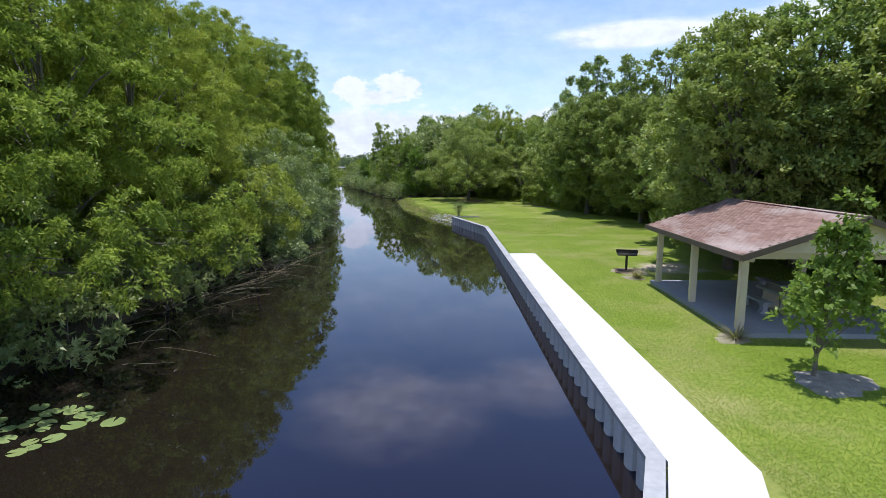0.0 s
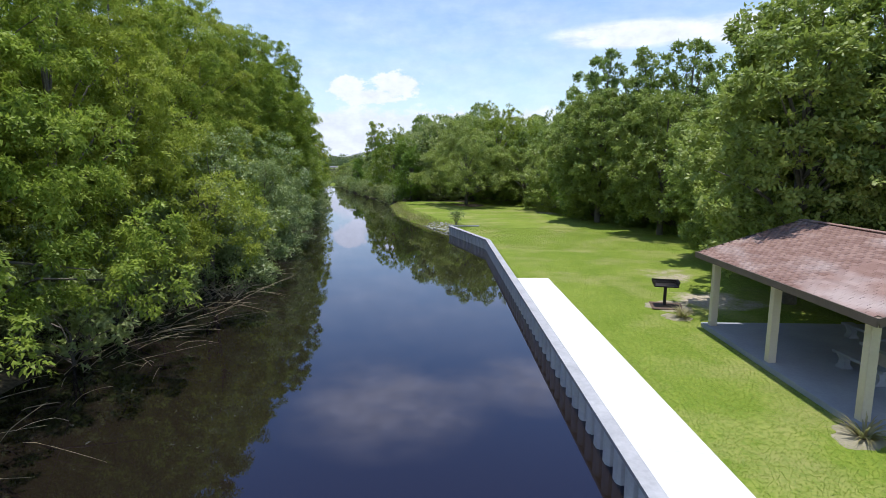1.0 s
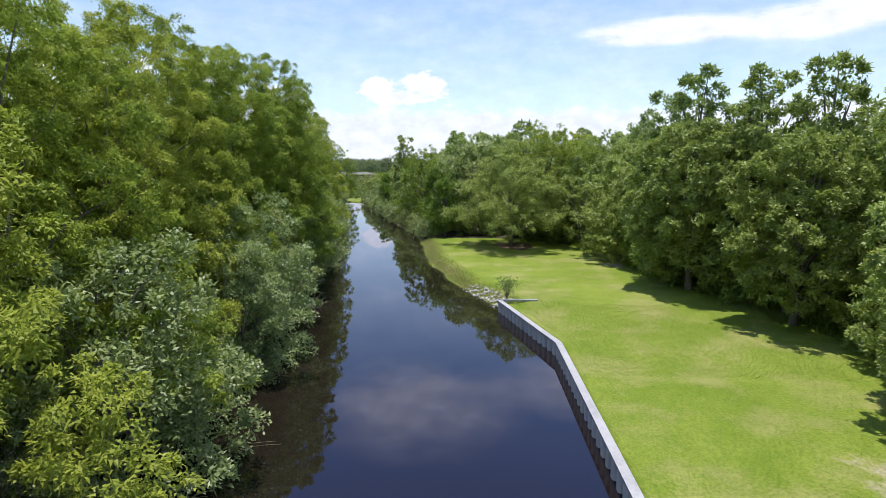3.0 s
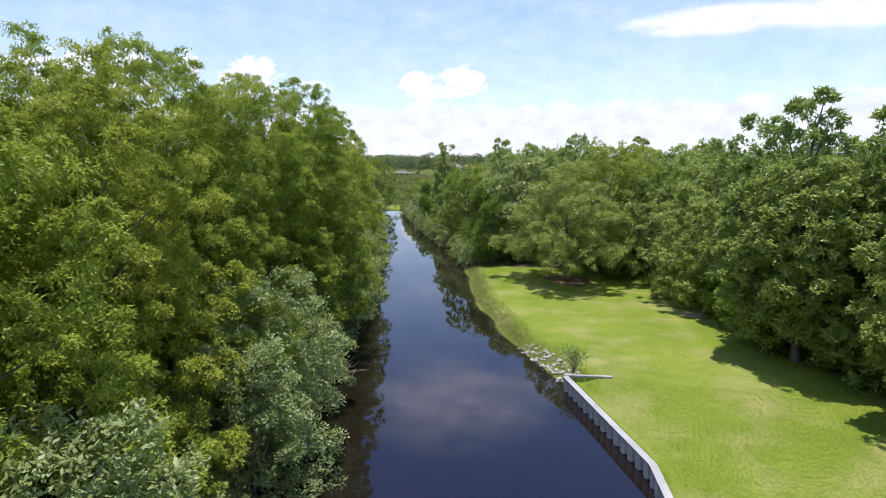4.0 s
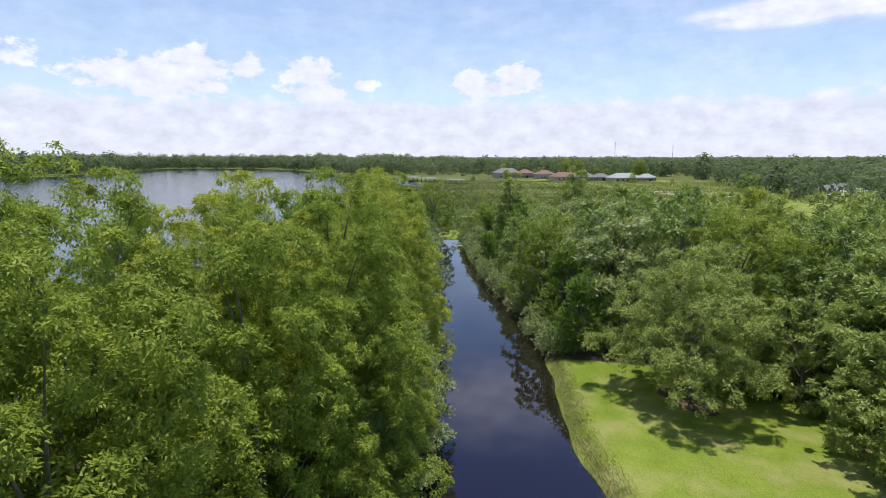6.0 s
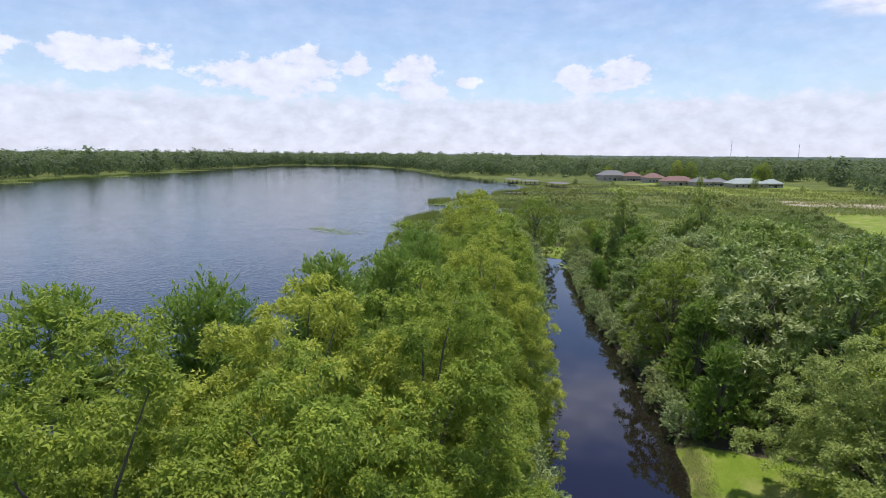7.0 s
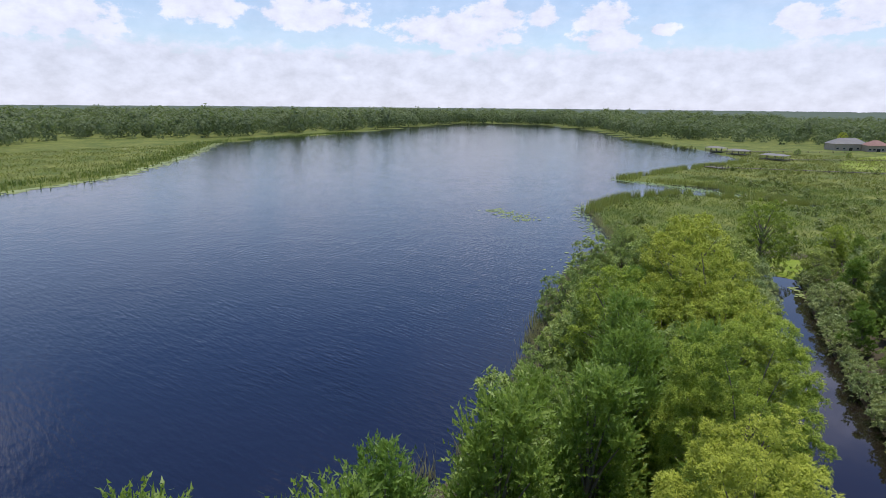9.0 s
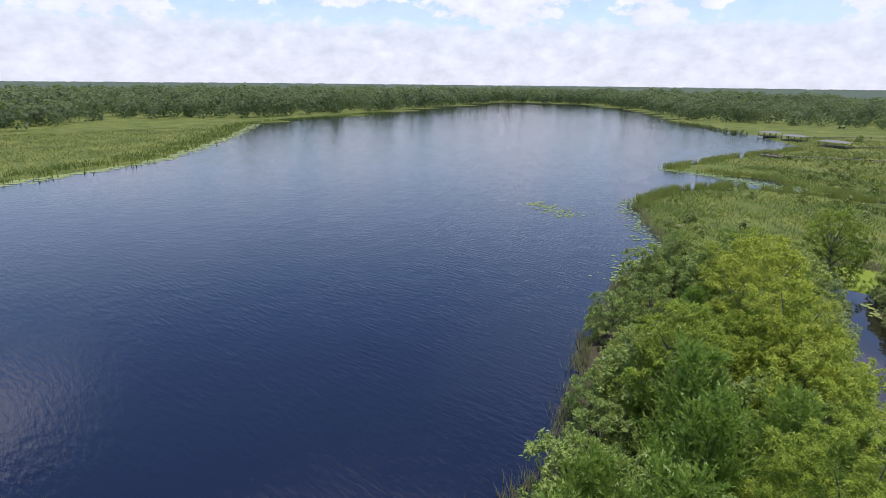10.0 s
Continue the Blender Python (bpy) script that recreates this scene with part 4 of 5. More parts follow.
for i in range(5):
    d = Vector((-0.335, -0.942, 0)).normalized() * 1.55
    q = [a0 + d * i, b0 + d * i, b0 + d * (i + 0.995), a0 + d * (i + 0.995)]
    bm = bmesh.new()
    top = [bm.verts.new((p.x, p.y, 0.03)) for p in q]
    low = [bm.verts.new((p.x, p.y, -0.09)) for p in q]
    bm.faces.new(top)
    for k in range(4):
        bm.faces.new((low[k], low[(k + 1) % 4], top[(k + 1) % 4], top[k]))
    part("slab", bm, CONCRETE, pave)

# ---- pavilion ----
PX0, PX1, PY0, PY1, EAVE, RIDGE = 8.95, 16.5, 17.35, 26.5, 2.72, 3.98
pav = thing("picnic_pavilion", Matrix(), "open picnic pavilion with cream posts and a faded red shingle roof", "pavilion")
part("floor_slab", boxed((7.1, 8.6, 0.22), (12.75, 21.95, 0.02), bevel=0.015), SHADESLAB, pav, "grey concrete floor slab, its colour darkened for the pavilion's shade")
for x in (9.45, 16.05):
    for y in (18.1, 22.0, 25.85):
        part("post", boxed((0.23, 0.23, 2.55), (x, y, 1.38), bevel=0.012), CREAM, pav)
for x in (9.45, 16.05):
    part("beam", boxed((0.16, 8.7, 0.26), (x, 21.95, 2.62), bevel=0.01), CREAM, pav)
for y in (18.1, 22.0, 25.85):
    part("tie_beam", boxed((6.5, 0.14, 0.24), (12.75, y, 2.64), bevel=0.01), CREAM, pav)
RX = (PX0 + PX1) / 2
for y in (PY0 + 0.35, PY1 - 0.35):
    bm = bmesh.new()
    vs = [bm.verts.new(p) for yy_ in (y - 0.02, y + 0.02) for p in ((PX0 + 0.35, yy_, EAVE + 0.05), (PX1 - 0.35, yy_, EAVE + 0.05), (RX, yy_, RIDGE - 0.12))]
    bm.faces.new(vs[:3])
    bm.faces.new(vs[3:])
    for k in range(3):
        bm.faces.new((vs[k], vs[(k + 1) % 3], vs[3 + (k + 1) % 3], vs[3 + k]))
    part("gable", bm, CREAM, pav, "cream gable panel")
run = RX - PX0
slope_len = math.hypot(run, RIDGE - EAVE)
pitch = math.atan2(RIDGE - EAVE, run)
decks = []
for sgn in (-1, 1):
    turn = Matrix.Translation((RX, 0, RIDGE)) @ (Matrix.Rotation(pitch, 4, "Y") if sgn > 0 else Matrix.Rotation(math.pi, 4, "Z") @ Matrix.Rotation(pitch, 4, "Y"))
    bm = boxed((slope_len, PY1 - PY0, 0.05), (slope_len / 2, 0, -0.03))
    bmesh.ops.transform(bm, matrix=Matrix.Translation((0, (PY0 + PY1) / 2, 0)) @ turn, verts=bm.verts[:])
    decks.append((sgn, turn))
    part("roof_deck", bm, UNDER, pav)
    bm = boxed((0.04, PY1 - PY0 + 0.06, 0.2), (RX + sgn * (run + 0.01), (PY0 + PY1) / 2, EAVE - 0.06))
    part("fascia", bm, TRIMBROWN, pav, "brown eaves fascia")
    for y in (PY0 - 0.01, PY1 + 0.01):
        bm = boxed((slope_len, 0.04, 0.2), (slope_len / 2, 0, -0.08))
        bmesh.ops.transform(bm, matrix=Matrix.Translation((0, y, 0)) @ turn, verts=bm.verts[:])
        part("bargeboard", bm, TRIMBROWN, pav)


def bench(m, length=1.9):
    b = thing("concrete_bench", m, "cast concrete bench with scrolled legs on the pavilion floor", "bench", "pavilion benches")
    part("seat", boxed((0.36, length, 0.075), (0, 0, 0.43), bevel=0.015), SHADESLAB, b)
    for y in (-length * 0.34, length * 0.34):
        bm = bmesh.new()
        prof = [(-0.17, 0.0), (0.17, 0.0), (0.16, 0.05), (0.09, 0.12), (0.075, 0.2), (0.10, 0.3), (0.16, 0.39), (-0.16, 0.39), (-0.10, 0.3), (-0.075, 0.2), (-0.09, 0.12), (-0.16, 0.05)]
        lo = [bm.verts.new((a, y - 0.13, z)) for a, z in prof]
        hi = [bm.verts.new((a, y + 0.13, z)) for a, z in prof]
        bm.faces.new(lo)
        bm.faces.new(hi[::-1])
        for k in range(len(prof)):
            bm.faces.new((lo[k], lo[(k + 1) % len(prof)], hi[(k + 1) % len(prof)], hi[k]))
        part("leg", bm, SHADESLAB, b)
    return b


def table(m):
    b = thing("concrete_table", m, "cast concrete picnic table on two pedestals", "table", "pavilion tables")
    part("tabletop", boxed((0.8, 2.0, 0.09), (0, 0, 0.72), bevel=0.02), SHADESLAB, b)
    for y in (-0.6, 0.6):
        part("pedestal", boxed((0.52, 0.42, 0.675), (0, y, 0.337), bevel=0.03, taper=0.82), CREAM, b)
    return b


bn = bench(pose(11.35, 20.9, 0.13, 0, 0, 2))
table(pose(12.2, 20.7, 0.13, 0, 0, 2))
copy_thing(bn, pose(13.05, 20.6, 0.13, 0, 0, 2))
copy_thing(bn, pose(13.6, 23.9, 0.13, 0, 0, 2))

# ---- grill ----
gr = thing("park_grill", pose(8.95, 29.3, -0.03, 0, 0, -12) @ Matrix.Diagonal((1.28, 1.6, 1.05, 1)), "black iron park grill on a post over a bare patch", "grill")
part("post", boxed((0.09, 0.09, 0.84), (0, 0, 0.42), bevel=0.01), IRON, gr)
part("firebox", boxed((0.72, 0.46, 0.05), (0, 0, 0.86), bevel=0.01), IRON, gr)
for x in (-0.37, 0.37):
    part("side_plate", boxed((0.025, 0.46, 0.2), (x, 0, 0.95)), IRON, gr)
    for y in (-0.14, 0.0, 0.14):
        part("grate_notch", boxed((0.06, 0.03, 0.12), (x * 1.06, y, 1.02)), IRON, gr)
part("back_plate", boxed((0.72, 0.025, 0.2), (0, 0.23, 0.95)), IRON, gr)
for i in range(9):
    part("grate_bar", boxed((0.012, 0.44, 0.012), (-0.3 + i * 0.075, 0, 0.99)), IRON, gr)
# the grill's shadow on the ground, modelled as a dark pad
part("ash_pad", boxed((1.0, 0.8, 0.03), (0.05, -0.1, 0.035)), LITTERSHADOW, gr, "dark flat pad in place of the grill's cast shadow")


# ---- bare patches, mulch, small plants on the lawn ----
def patch(name, x, y, r, mat, label, seed, rise=0.012, squash=1.0):
    """A low mound with an uneven edge that thins out into the ground."""
    rng = np.random.default_rng(seed)
    bm = bmesh.new()
    k, rings = 26, (1.0, 0.8, 0.5)
    ph = rng.uniform(0, 6.28, 4)
    edge = [r * (1 + 0.16 * math.sin(2 * a + ph[0]) + 0.12 * math.sin(3 * a + ph[1]) + 0.08 * math.sin(7 * a + ph[2])) for a in np.linspace(0, 2 * math.pi, k, endpoint=False)]
    loops = []
    for j, f in enumerate(rings):
        z = (-0.04, rise * 0.3, rise)[j]
        loops.append([bm.verts.new((x + f * edge[i] * math.cos(2 * math.pi * i / k), y + squash * f * edge[i] * math.sin(2 * math.pi * i / k), z + rng.uniform(-0.006, 0.006))) for i in range(k)])
    mid_v = bm.verts.new((x, y, rise))
    for a, b in zip(loops, loops[1:]):
        for i in range(k):
            bm.faces.new((a[i], a[(i + 1) % k], b[(i + 1) % k], b[i]))
    for i in range(k):
        bm.faces.new((loops[-1][i], loops[-1][(i + 1) % k], mid_v))
    return tagged(new(name, mesh_of(name, bm, mat, True)), label, "ground", kind="structure")


patch("mulch_ring", 9.85, 13.85, 1.0, MULCH, "grey mulch ring under the young tree", 3, 0.035)
patch("bare_soil", 9.0, 17.55, 0.62, SAND, "pale bare soil round a pavilion post", 4)
patch("bare_soil", 9.15, 29.25, 1.15, SAND, "pale worn soil round the grill", 5, 0.01, 0.8)
patch("bare_soil", 8.75, 27.4, 0.55, SAND, "pale bare soil by a spiky plant", 6)


def blades(rng, x, y, z, tall, wide, lean=0.5, corners=3):
    """Upright tapering blades."""
    k = len(x)
    h = tall * rng.uniform(0.55, 1.25, k)
    a, b = rng.uniform(0, 2 * math.pi, k), rng.uniform(0, 2 * math.pi, k)
    tilt = rng.uniform(0, lean, k) * h
    w = wide * rng.uniform(0.7, 1.3, k) * 0.5
    p = np.stack([x, y, z], -1)
    wv = np.stack([np.cos(a) * w, np.sin(a) * w, np.zeros(k)], -1)
    tip = p + np.stack([np.cos(b) * tilt, np.sin(b) * tilt, h], -1)
    return np.stack([p + wv, p - wv, tip], 1).reshape(-1, 3)


def blade_field(name, label, category, x, y, z, tall, wide, mat, seed, lean=0.5):
    if category == "reeds":
        stand = wobble(x, y, 5.0, seed * 0.7) + 0.5 * wobble(x, y, 1.9, seed) > -0.12
        x, y, z = x[stand], y[stand], z[stand]
    v = blades(np.random.default_rng(seed), x, y, z, tall, wide, lean)
    return tagged(new(name, np_mesh(name, v, np.arange(len(v)).reshape(-1, 3), mat)), label, category, kind="stuff")


rng = np.random.default_rng(21)
k = 190000
y = 8.0 + 52.0 * rng.uniform(0, 1, k) ** 1.7
x = right_bank(y) + rng.uniform(0.4, 15.5, k)
walked = (y < 34.9) & (x < np.interp(y, [9.3, 34.75], [5.72, 4.90])) 
slabbed = (x > 9.15) & (x < 16.4) & (y > 17.6) & (y < 26.3)
bare = (np.hypot(x - 9.85, y - 13.85) < 0.95) | (np.hypot(x - 9.0, y - 17.55) < 0.5) | (np.hypot(x - 9.15, (y - 29.25) / 0.8) < 1.0) | (np.hypot(x - 8.75, y - 27.4) < 0.45) | (np.hypot(x - 11.6, y - 30.4) < 1.7)
ok = ~(walked | slabbed | (bare & (rng.uniform(0, 1, k) < 0.8)))
x, y = x[ok], y[ok]
blade_field("grass", "short mown lawn grass", "grass", x, y, np.full(len(x), -0.02), 0.034, 0.02, GRASS, 22, 2.6)
k = 70000
y = rng.uniform(45, 96, k)
x = right_bank(y) + rng.uniform(0.8, 22, k)
ok = x < lawn_edge(y)
x, y = x[ok], y[ok]
blade_field("grass", "mown lawn grass at the lawn's far end", "grass", x, y, np.full(len(x), -0.02), 0.04, 0.05, GRASS, 25, 2.2)
patch("leaf_litter", 1.8, 88.2, 3.2, LITTERSHADOW, "brown leaf litter under the spreading tree", 7, 0.02)
patch("bare_soil", 11.0, 74.8, 1.2, SAND, "pale worn soil at the wood's edge", 8, 0.012, 1.6)
k = 12000
y = rng.uniform(59.8, 96, k)
x = right_bank(y) + rng.normal(0.75, 0.45, k).clip(-0.2, 1.9)
blade_field("bank_weeds", "dry straw-brown stalks on the natural canal bank", "weeds", x, y, height(x, y) - 0.03, 0.17, 0.045, DRYBLADE, 26, 2.6)
# weeds on the natural bank and along the wood's edge
k = 9000
y = rng.uniform(59.8, 97, k)
x = right_bank(y) + rng.normal(0.6, 0.8, k).clip(-0.4, 2.6)
blade_field("bank_weeds", "tall yellowing weeds on the natural canal bank", "weeds", x, y, height(x, y) - 0.03, 0.13, 0.045, GRASS, 23, 2.6)
k = 12000
y = rng.uniform(20, 96, k)
x = lawn_edge(y) + rng.normal(0.8, 0.8, k)
blade_field("wood_edge_weeds", "rank green weeds where lawn meets wood", "weeds", x, y, np.full(k, -0.05), 0.55, 0.07, GRASS, 24, 0.7)


def spiky_plant(x, y, seed, s=1.0):
    rng = np.random.default_rng(seed)
    root = thing("spiky_plant", pose(x, y, 0.0) @ Matrix.Diagonal((s, s, s, 1)), "clump of arching striped grassy leaves in bare soil", "plant", "lawn plants")
    verts, faces = [], []
    for i in range(70):
        a, up, L = rng.uniform(0, 6.28), rng.uniform(0.5, 1.3), rng.uniform(0.4, 0.7)
        d, w = np.array([math.cos(a), math.sin(a), 0]), np.array([-math.sin(a), math.cos(a), 0]) * 0.022
        o = len(verts)
        for q in (0, 0.35, 0.7, 1.0):
            p = d * (0.05 + L * q * math.cos(up * (1 - 0.3 * q))) + np.array([0, 0, L * (math.sin(up) * q * 1.1 - 0.5 * q * q)])
            verts += [p - w * (1.02 - q), p + w * (1.02 - q)]
        faces += [(o + 2 * j, o + 2 * j + 1, o + 2 * j + 3, o + 2 * j + 2) for j in range(3)]
    child("leaf_clump", np_mesh("leaf_clump", verts, faces, DRYBLADE if seed % 2 else REED), root)
    return root


spiky_plant(9.05, 17.45, 31, 1.25)
spiky_plant(8.95, 27.35, 33, 1.35)

# ---- rubble and the bare shrub at the wall's end ----
rng = np.random.default_rng(41)


def stone_mesh(seed):
    r = np.random.default_rng(seed)
    bm = bmesh.new()
    bmesh.ops.create_icosphere(bm, subdivisions=1, radius=0.5)
    for v in bm.verts:
        v.co *= r.uniform(0.7, 1.15)
        v.co.z *= 0.65
    return mesh_of("stone", bm, ROCK)


stones = [stone_mesh(i) for i in range(5)]
heap = thing("rubble_bank", Matrix(), "pale broken rubble stones holding the canal bank", "rubble")
for i in range(110):
    y = rng.uniform(60.1, 66.5)
    x = float(right_bank(y)) + rng.uniform(-0.1, 1.3)
    z = float(height(np.array([x]), np.array([y]))[0])
    c = rng.uniform(0.14, 0.42)
    child("stone", stones[i % 5], heap, m=pose(x, y, z + c * 0.12, *rng.uniform(-25, 25, 2), rng.uniform(0, 360)) @ Matrix.Diagonal((c, c * rng.uniform(0.6, 1), c, 1)))


def bare_shrub(m, tall, seed, label):
    rng = np.random.default_rng(seed)
    root = thing("bare_shrub", m, label, "shrub")
    wood, tips = [], []
    for i in range(5):
        a, sp = rng.uniform(0, 6.28), rng.uniform(0.1, 0.45)
        p0, p1 = np.zeros(3), np.array([math.cos(a) * sp, math.sin(a) * sp, tall * rng.uniform(0.45, 0.6)])
        wood.append(tube([p0, p1 * 0.5 + (0, 0, 0.1), p1], [0.03, 0.024, 0.016], 5))
        for j in range(6):
            q = p0 + (p1 - p0) * rng.uniform(0.5, 1)
            e = q + np.array([rng.normal(0, 0.4), rng.normal(0, 0.4), rng.uniform(0.3, 0.8)]) * tall * 0.45
            wood.append(tube([q, (q + e) / 2 + rng.normal(0, 0.04, 3), e], [0.014, 0.009, 0.004], 4))
            tips += [e, (q + e) / 2]
    v, f = tubes(wood)
    child("stems", np_mesh("stems", v, f, BARK), root)
    tips = np.array(tips)
    v, f = leaves(rng, tips, np.full(len(tips), 0.2), 27, 0.09, 0.05, 0.2)
    child("leaf_sprays", np_mesh("leaf_sprays", v, f, GREYLEAF), root)
    return root


bare_shrub(pose(-0.05, 60.2, -0.05), 2.0, 43, "thin sparse shrub with few leaves beside the wall's end")

# ---- fallen stalks and drift by the wooded bank ----
rng = np.random.default_rng(51)
wood = []
for i in range(120):
    y = rng.normal(28, 5.5)
    x = float(left_bank(y)) + rng.uniform(-0.6, 4.2) * rng.uniform(0.3, 1)
    L, a = rng.uniform(1.0, 3.6), rng.uniform(-1.5, 1.7)
    d = np.array([math.cos(a), math.sin(a), 0]) * L
    rise = rng.uniform(0.0, 0.3) if rng.uniform() < 0.7 else rng.uniform(0.5, 1.4)
    p = np.array([x, y, WATER - 0.12])
    arch = rng.uniform(0, 0.14)
    bend = rng.normal(0, 0.12) * L
    side = np.array([-math.sin(a), math.cos(a), 0]) * bend
    pts = [p + d * q + side * q * q + np.array([0, 0, 0.14 * min(1, 4 * q) + rise * q + arch * 4 * q * (1 - q)]) for q in (0, 0.15, 0.3, 0.5, 0.7, 0.85, 1.0)]
    r = rng.uniform(0.007, 0.015)
    wood.append(tube(pts, [r, r, r * 0.95, r * 0.9, r * 0.8, r * 0.65, r * 0.4], 4))
v, f = tubes(wood)
tagged(new("fallen_stalks", np_mesh("fallen_stalks", v, f, DEADWOOD)), "tangle of fallen dry stalks lying on the canal water", "branches", kind="stuff")
for bx, by, seed in ((-11.6, 33.5, 52), (-13.0, 45.5, 53), (-15.2, 60.0, 54)):
    rng = np.random.default_rng(seed)
    root = thing("brush_pile", Matrix(), "bleached dead branches heaped at the water's edge", "branches")
    for i in range(46):
        a, L = rng.uniform(0, 6.28), rng.uniform(0.5, 1.7)
        p = np.array([bx + rng.normal(0, 0.45), by + rng.normal(0, 0.6), WATER - 0.05])
        e = p + np.array([math.cos(a) * L, math.sin(a) * L, rng.uniform(0.15, 0.75)])
        v, f = tube([p, (p + e) / 2 + (rng.normal(0, 0.08), rng.normal(0, 0.08), 0.18), e], [0.026, 0.018, 0.006], 4)
        child("branch", np_mesh("branch", v, f, DEADWOOD), root)


# ---- lily pads ----
def pad_mesh(seed):
    r = np.random.default_rng(seed)
    bm = bmesh.new()
    c0 = bm.verts.new((0, 0, 0.012))
    k = 18
    rim = [bm.verts.new((math.cos(a) * (1 + r.normal(0, 0.03)), math.sin(a) * (1 + r.normal(0, 0.03)), 0.006 + max(0, r.normal(0.0, 0.03)))) for a in np.linspace(0.22, 2 * math.pi - 0.22, k)]
    for a, b in zip(rim, rim[1:]):
        bm.faces.new((c0, a, b))
    return mesh_of("lily_pad", bm, PAD, True)


pads = [pad_mesh(i) for i in range(4)]
rng = np.random.default_rng(61)
placed = []
while len(placed) < 27:
    x, y, r = -9.9 + rng.normal(0, 0.75), 12.3 + rng.normal(0, 0.75), rng.uniform(0.16, 0.3)
    if all(math.hypot(x - a, y - b) > 0.72 * (r + c) for a, b, c in placed):
        placed.append((x, y, r))
        ob = new("lily_pad", pads[len(placed) % 4])
        ob.matrix_basis = pose(x, y, WATER + 0.01 + 0.002 * len(placed) / 27, *rng.uniform(-2, 2, 2), rng.uniform(0, 360)) @ Matrix.Diagonal((r, r * 0.9, r, 1))
        tagged(ob, "round green lily pad floating on dark canal water", "lily pad", "lily pads by the bank")


def lily_bed(name, x, y, r0, r1, seed):
    rng = np.random.default_rng(seed)
    k = len(x)
    r = rng.uniform(r0, r1, k)
    ang = np.linspace(0, 2 * math.pi, 7)[:-1]
    v = np.stack([x[:, None] + np.cos(ang) * r[:, None], y[:, None] + np.sin(ang) * r[:, None], np.full((k, 6), WATER + 0.02) + rng.uniform(0, 0.06, (k, 1))], -1).reshape(-1, 3)
    return tagged(new(name, np_mesh(name, v, np.arange(k * 6).reshape(-1, 6), PAD)), "bed of floating lily pads off the lake shore", "lily pads", kind="stuff")


def scatter_along(line, count, spread, rng, shift=0.0):
    """Points along a bent line; shift to its left."""
    p = np.array(line, float)
    seg = np.hypot(*(p[1:] - p[:-1]).T)
    t = rng.uniform(0, seg.sum(), count)
    i = np.searchsorted(np.cumsum(seg), t).clip(0, len(seg) - 1)
    f = (t - np.concatenate([[0], np.cumsum(seg)])[i]) / seg[i]
    q = p[i] + (p[i + 1] - p[i]) * f[:, None]
    d = (p[i + 1] - p[i]) / seg[i][:, None]
    off = rng.normal(0, spread, count) + shift
    return q[:, 0] - d[:, 1] * off, q[:, 1] + d[:, 0] * off


rng = np.random.default_rng(71)
x, y = scatter_along([(-122, 198), (-112, 194), (-104, 189)], 190, 2.6, rng)
lily_bed("lily_bed", x, y, 0.2, 0.55, 72)
x, y = scatter_along([(-69, 152), (-73, 180), (-99, 214), (-103, 232), (-98, 250)], 520, 1.7, rng, 2.2)
lily_bed("lily_bed", x, y, 0.2, 0.5, 73)
x, y = scatter_along([(-128, 296), (-104, 292), (-88, 285), (-64, 279)], 900, 3.2, rng)
lily_bed("lily_bed", x, y, 0.25, 0.6, 74)
x, y = scatter_along([(-252, 70), (-259, 90), (-287, 149), (-366, 216), (-465, 285)], 3000, 3.5, rng, 2.0)
lily_bed("lily_bed", x, y, 0.6, 1.5, 75)
x, y = scatter_along([(-36, 172), (-33, 166)], 40, 1.2, rng)
lily_bed("lily_bed", x, y, 0.25, 0.5, 76)

# ---- reeds and marsh growth ----
x, y = scatter_along([(-49.5, 84), (-48.5, 100), (-58, 120), (-63.6, 132), (-69.6, 153), (-73, 180), (-97, 212)], 5200, 0.8, rng, -0.5)
blade_field("shore_reeds", "straw-coloured reeds along the lake's edge", "reeds", x, y, np.full(len(x), WATER - 0.1), 1.6, 0.10, DRYBLADE, 81, 0.5)
x, y = scatter_along([(-96, 212), (-101, 218), (-101.5, 246), (-92, 270), (-68, 275.5), (-48, 273.5)], 12000, 1.5, rng, -1.0)
blade_field("shore_reeds", "tall green reeds standing on the marsh point", "reeds", x, y, np.full(len(x), WATER - 0.1), 2.6, 0.15, REED, 82, 0.25)
x, y = scatter_along([(-47, 279.5), (-68, 282.5), (-86, 299), (-126, 297), (-121, 360), (-108, 430)], 12000, 2.2, rng, -1.2)
blade_field("shore_reeds", "tall green reeds round the docks", "reeds", x, y, np.full(len(x), WATER - 0.1), 2.4, 0.22, REED, 83, 0.25)
x, y = scatter_along([(-235, 20), (-259, 90), (-287, 149), (-366, 216), (-465, 285), (-536, 496)], 9000, 6.0, rng, 9)
blade_field("shore_reeds", "green reed belt along the far shore", "reeds", x, y, np.full(len(x), WATER - 0.1), 2.2, 0.4, MARSHLEAF, 84, 0.3)


def marsh_field(name, label, count, region, tall, wide, mat, seed):
    rng = np.random.default_rng(seed)
    x, y = rng.uniform(*region[:2], count), rng.uniform(*region[2:], count)
    ok = (water_distance(x, y)[0] > 0.6) & (np.hypot(x + 40.5, (y - 184) * 0.8) > 6) & (wobble(x, y, 9.0, seed) + rng.normal(0, 0.4, count) > -0.3)
    x, y = x[ok], y[ok]
    return blade_field(name, label, "marsh", x, y, np.full(len(x), -0.5), tall, wide, mat, seed, 1.9)


marsh_field("marsh_growth", "dense yellow-green marsh grass and sedge", 95000, (-105, 40, 176, 330), 0.85, 0.2, MARSHLEAF, 91)
marsh_field("marsh_growth", "coarse green marsh grass", 50000, (-125, 100, 320, 520), 1.0, 0.38, MARSHLEAF, 92)
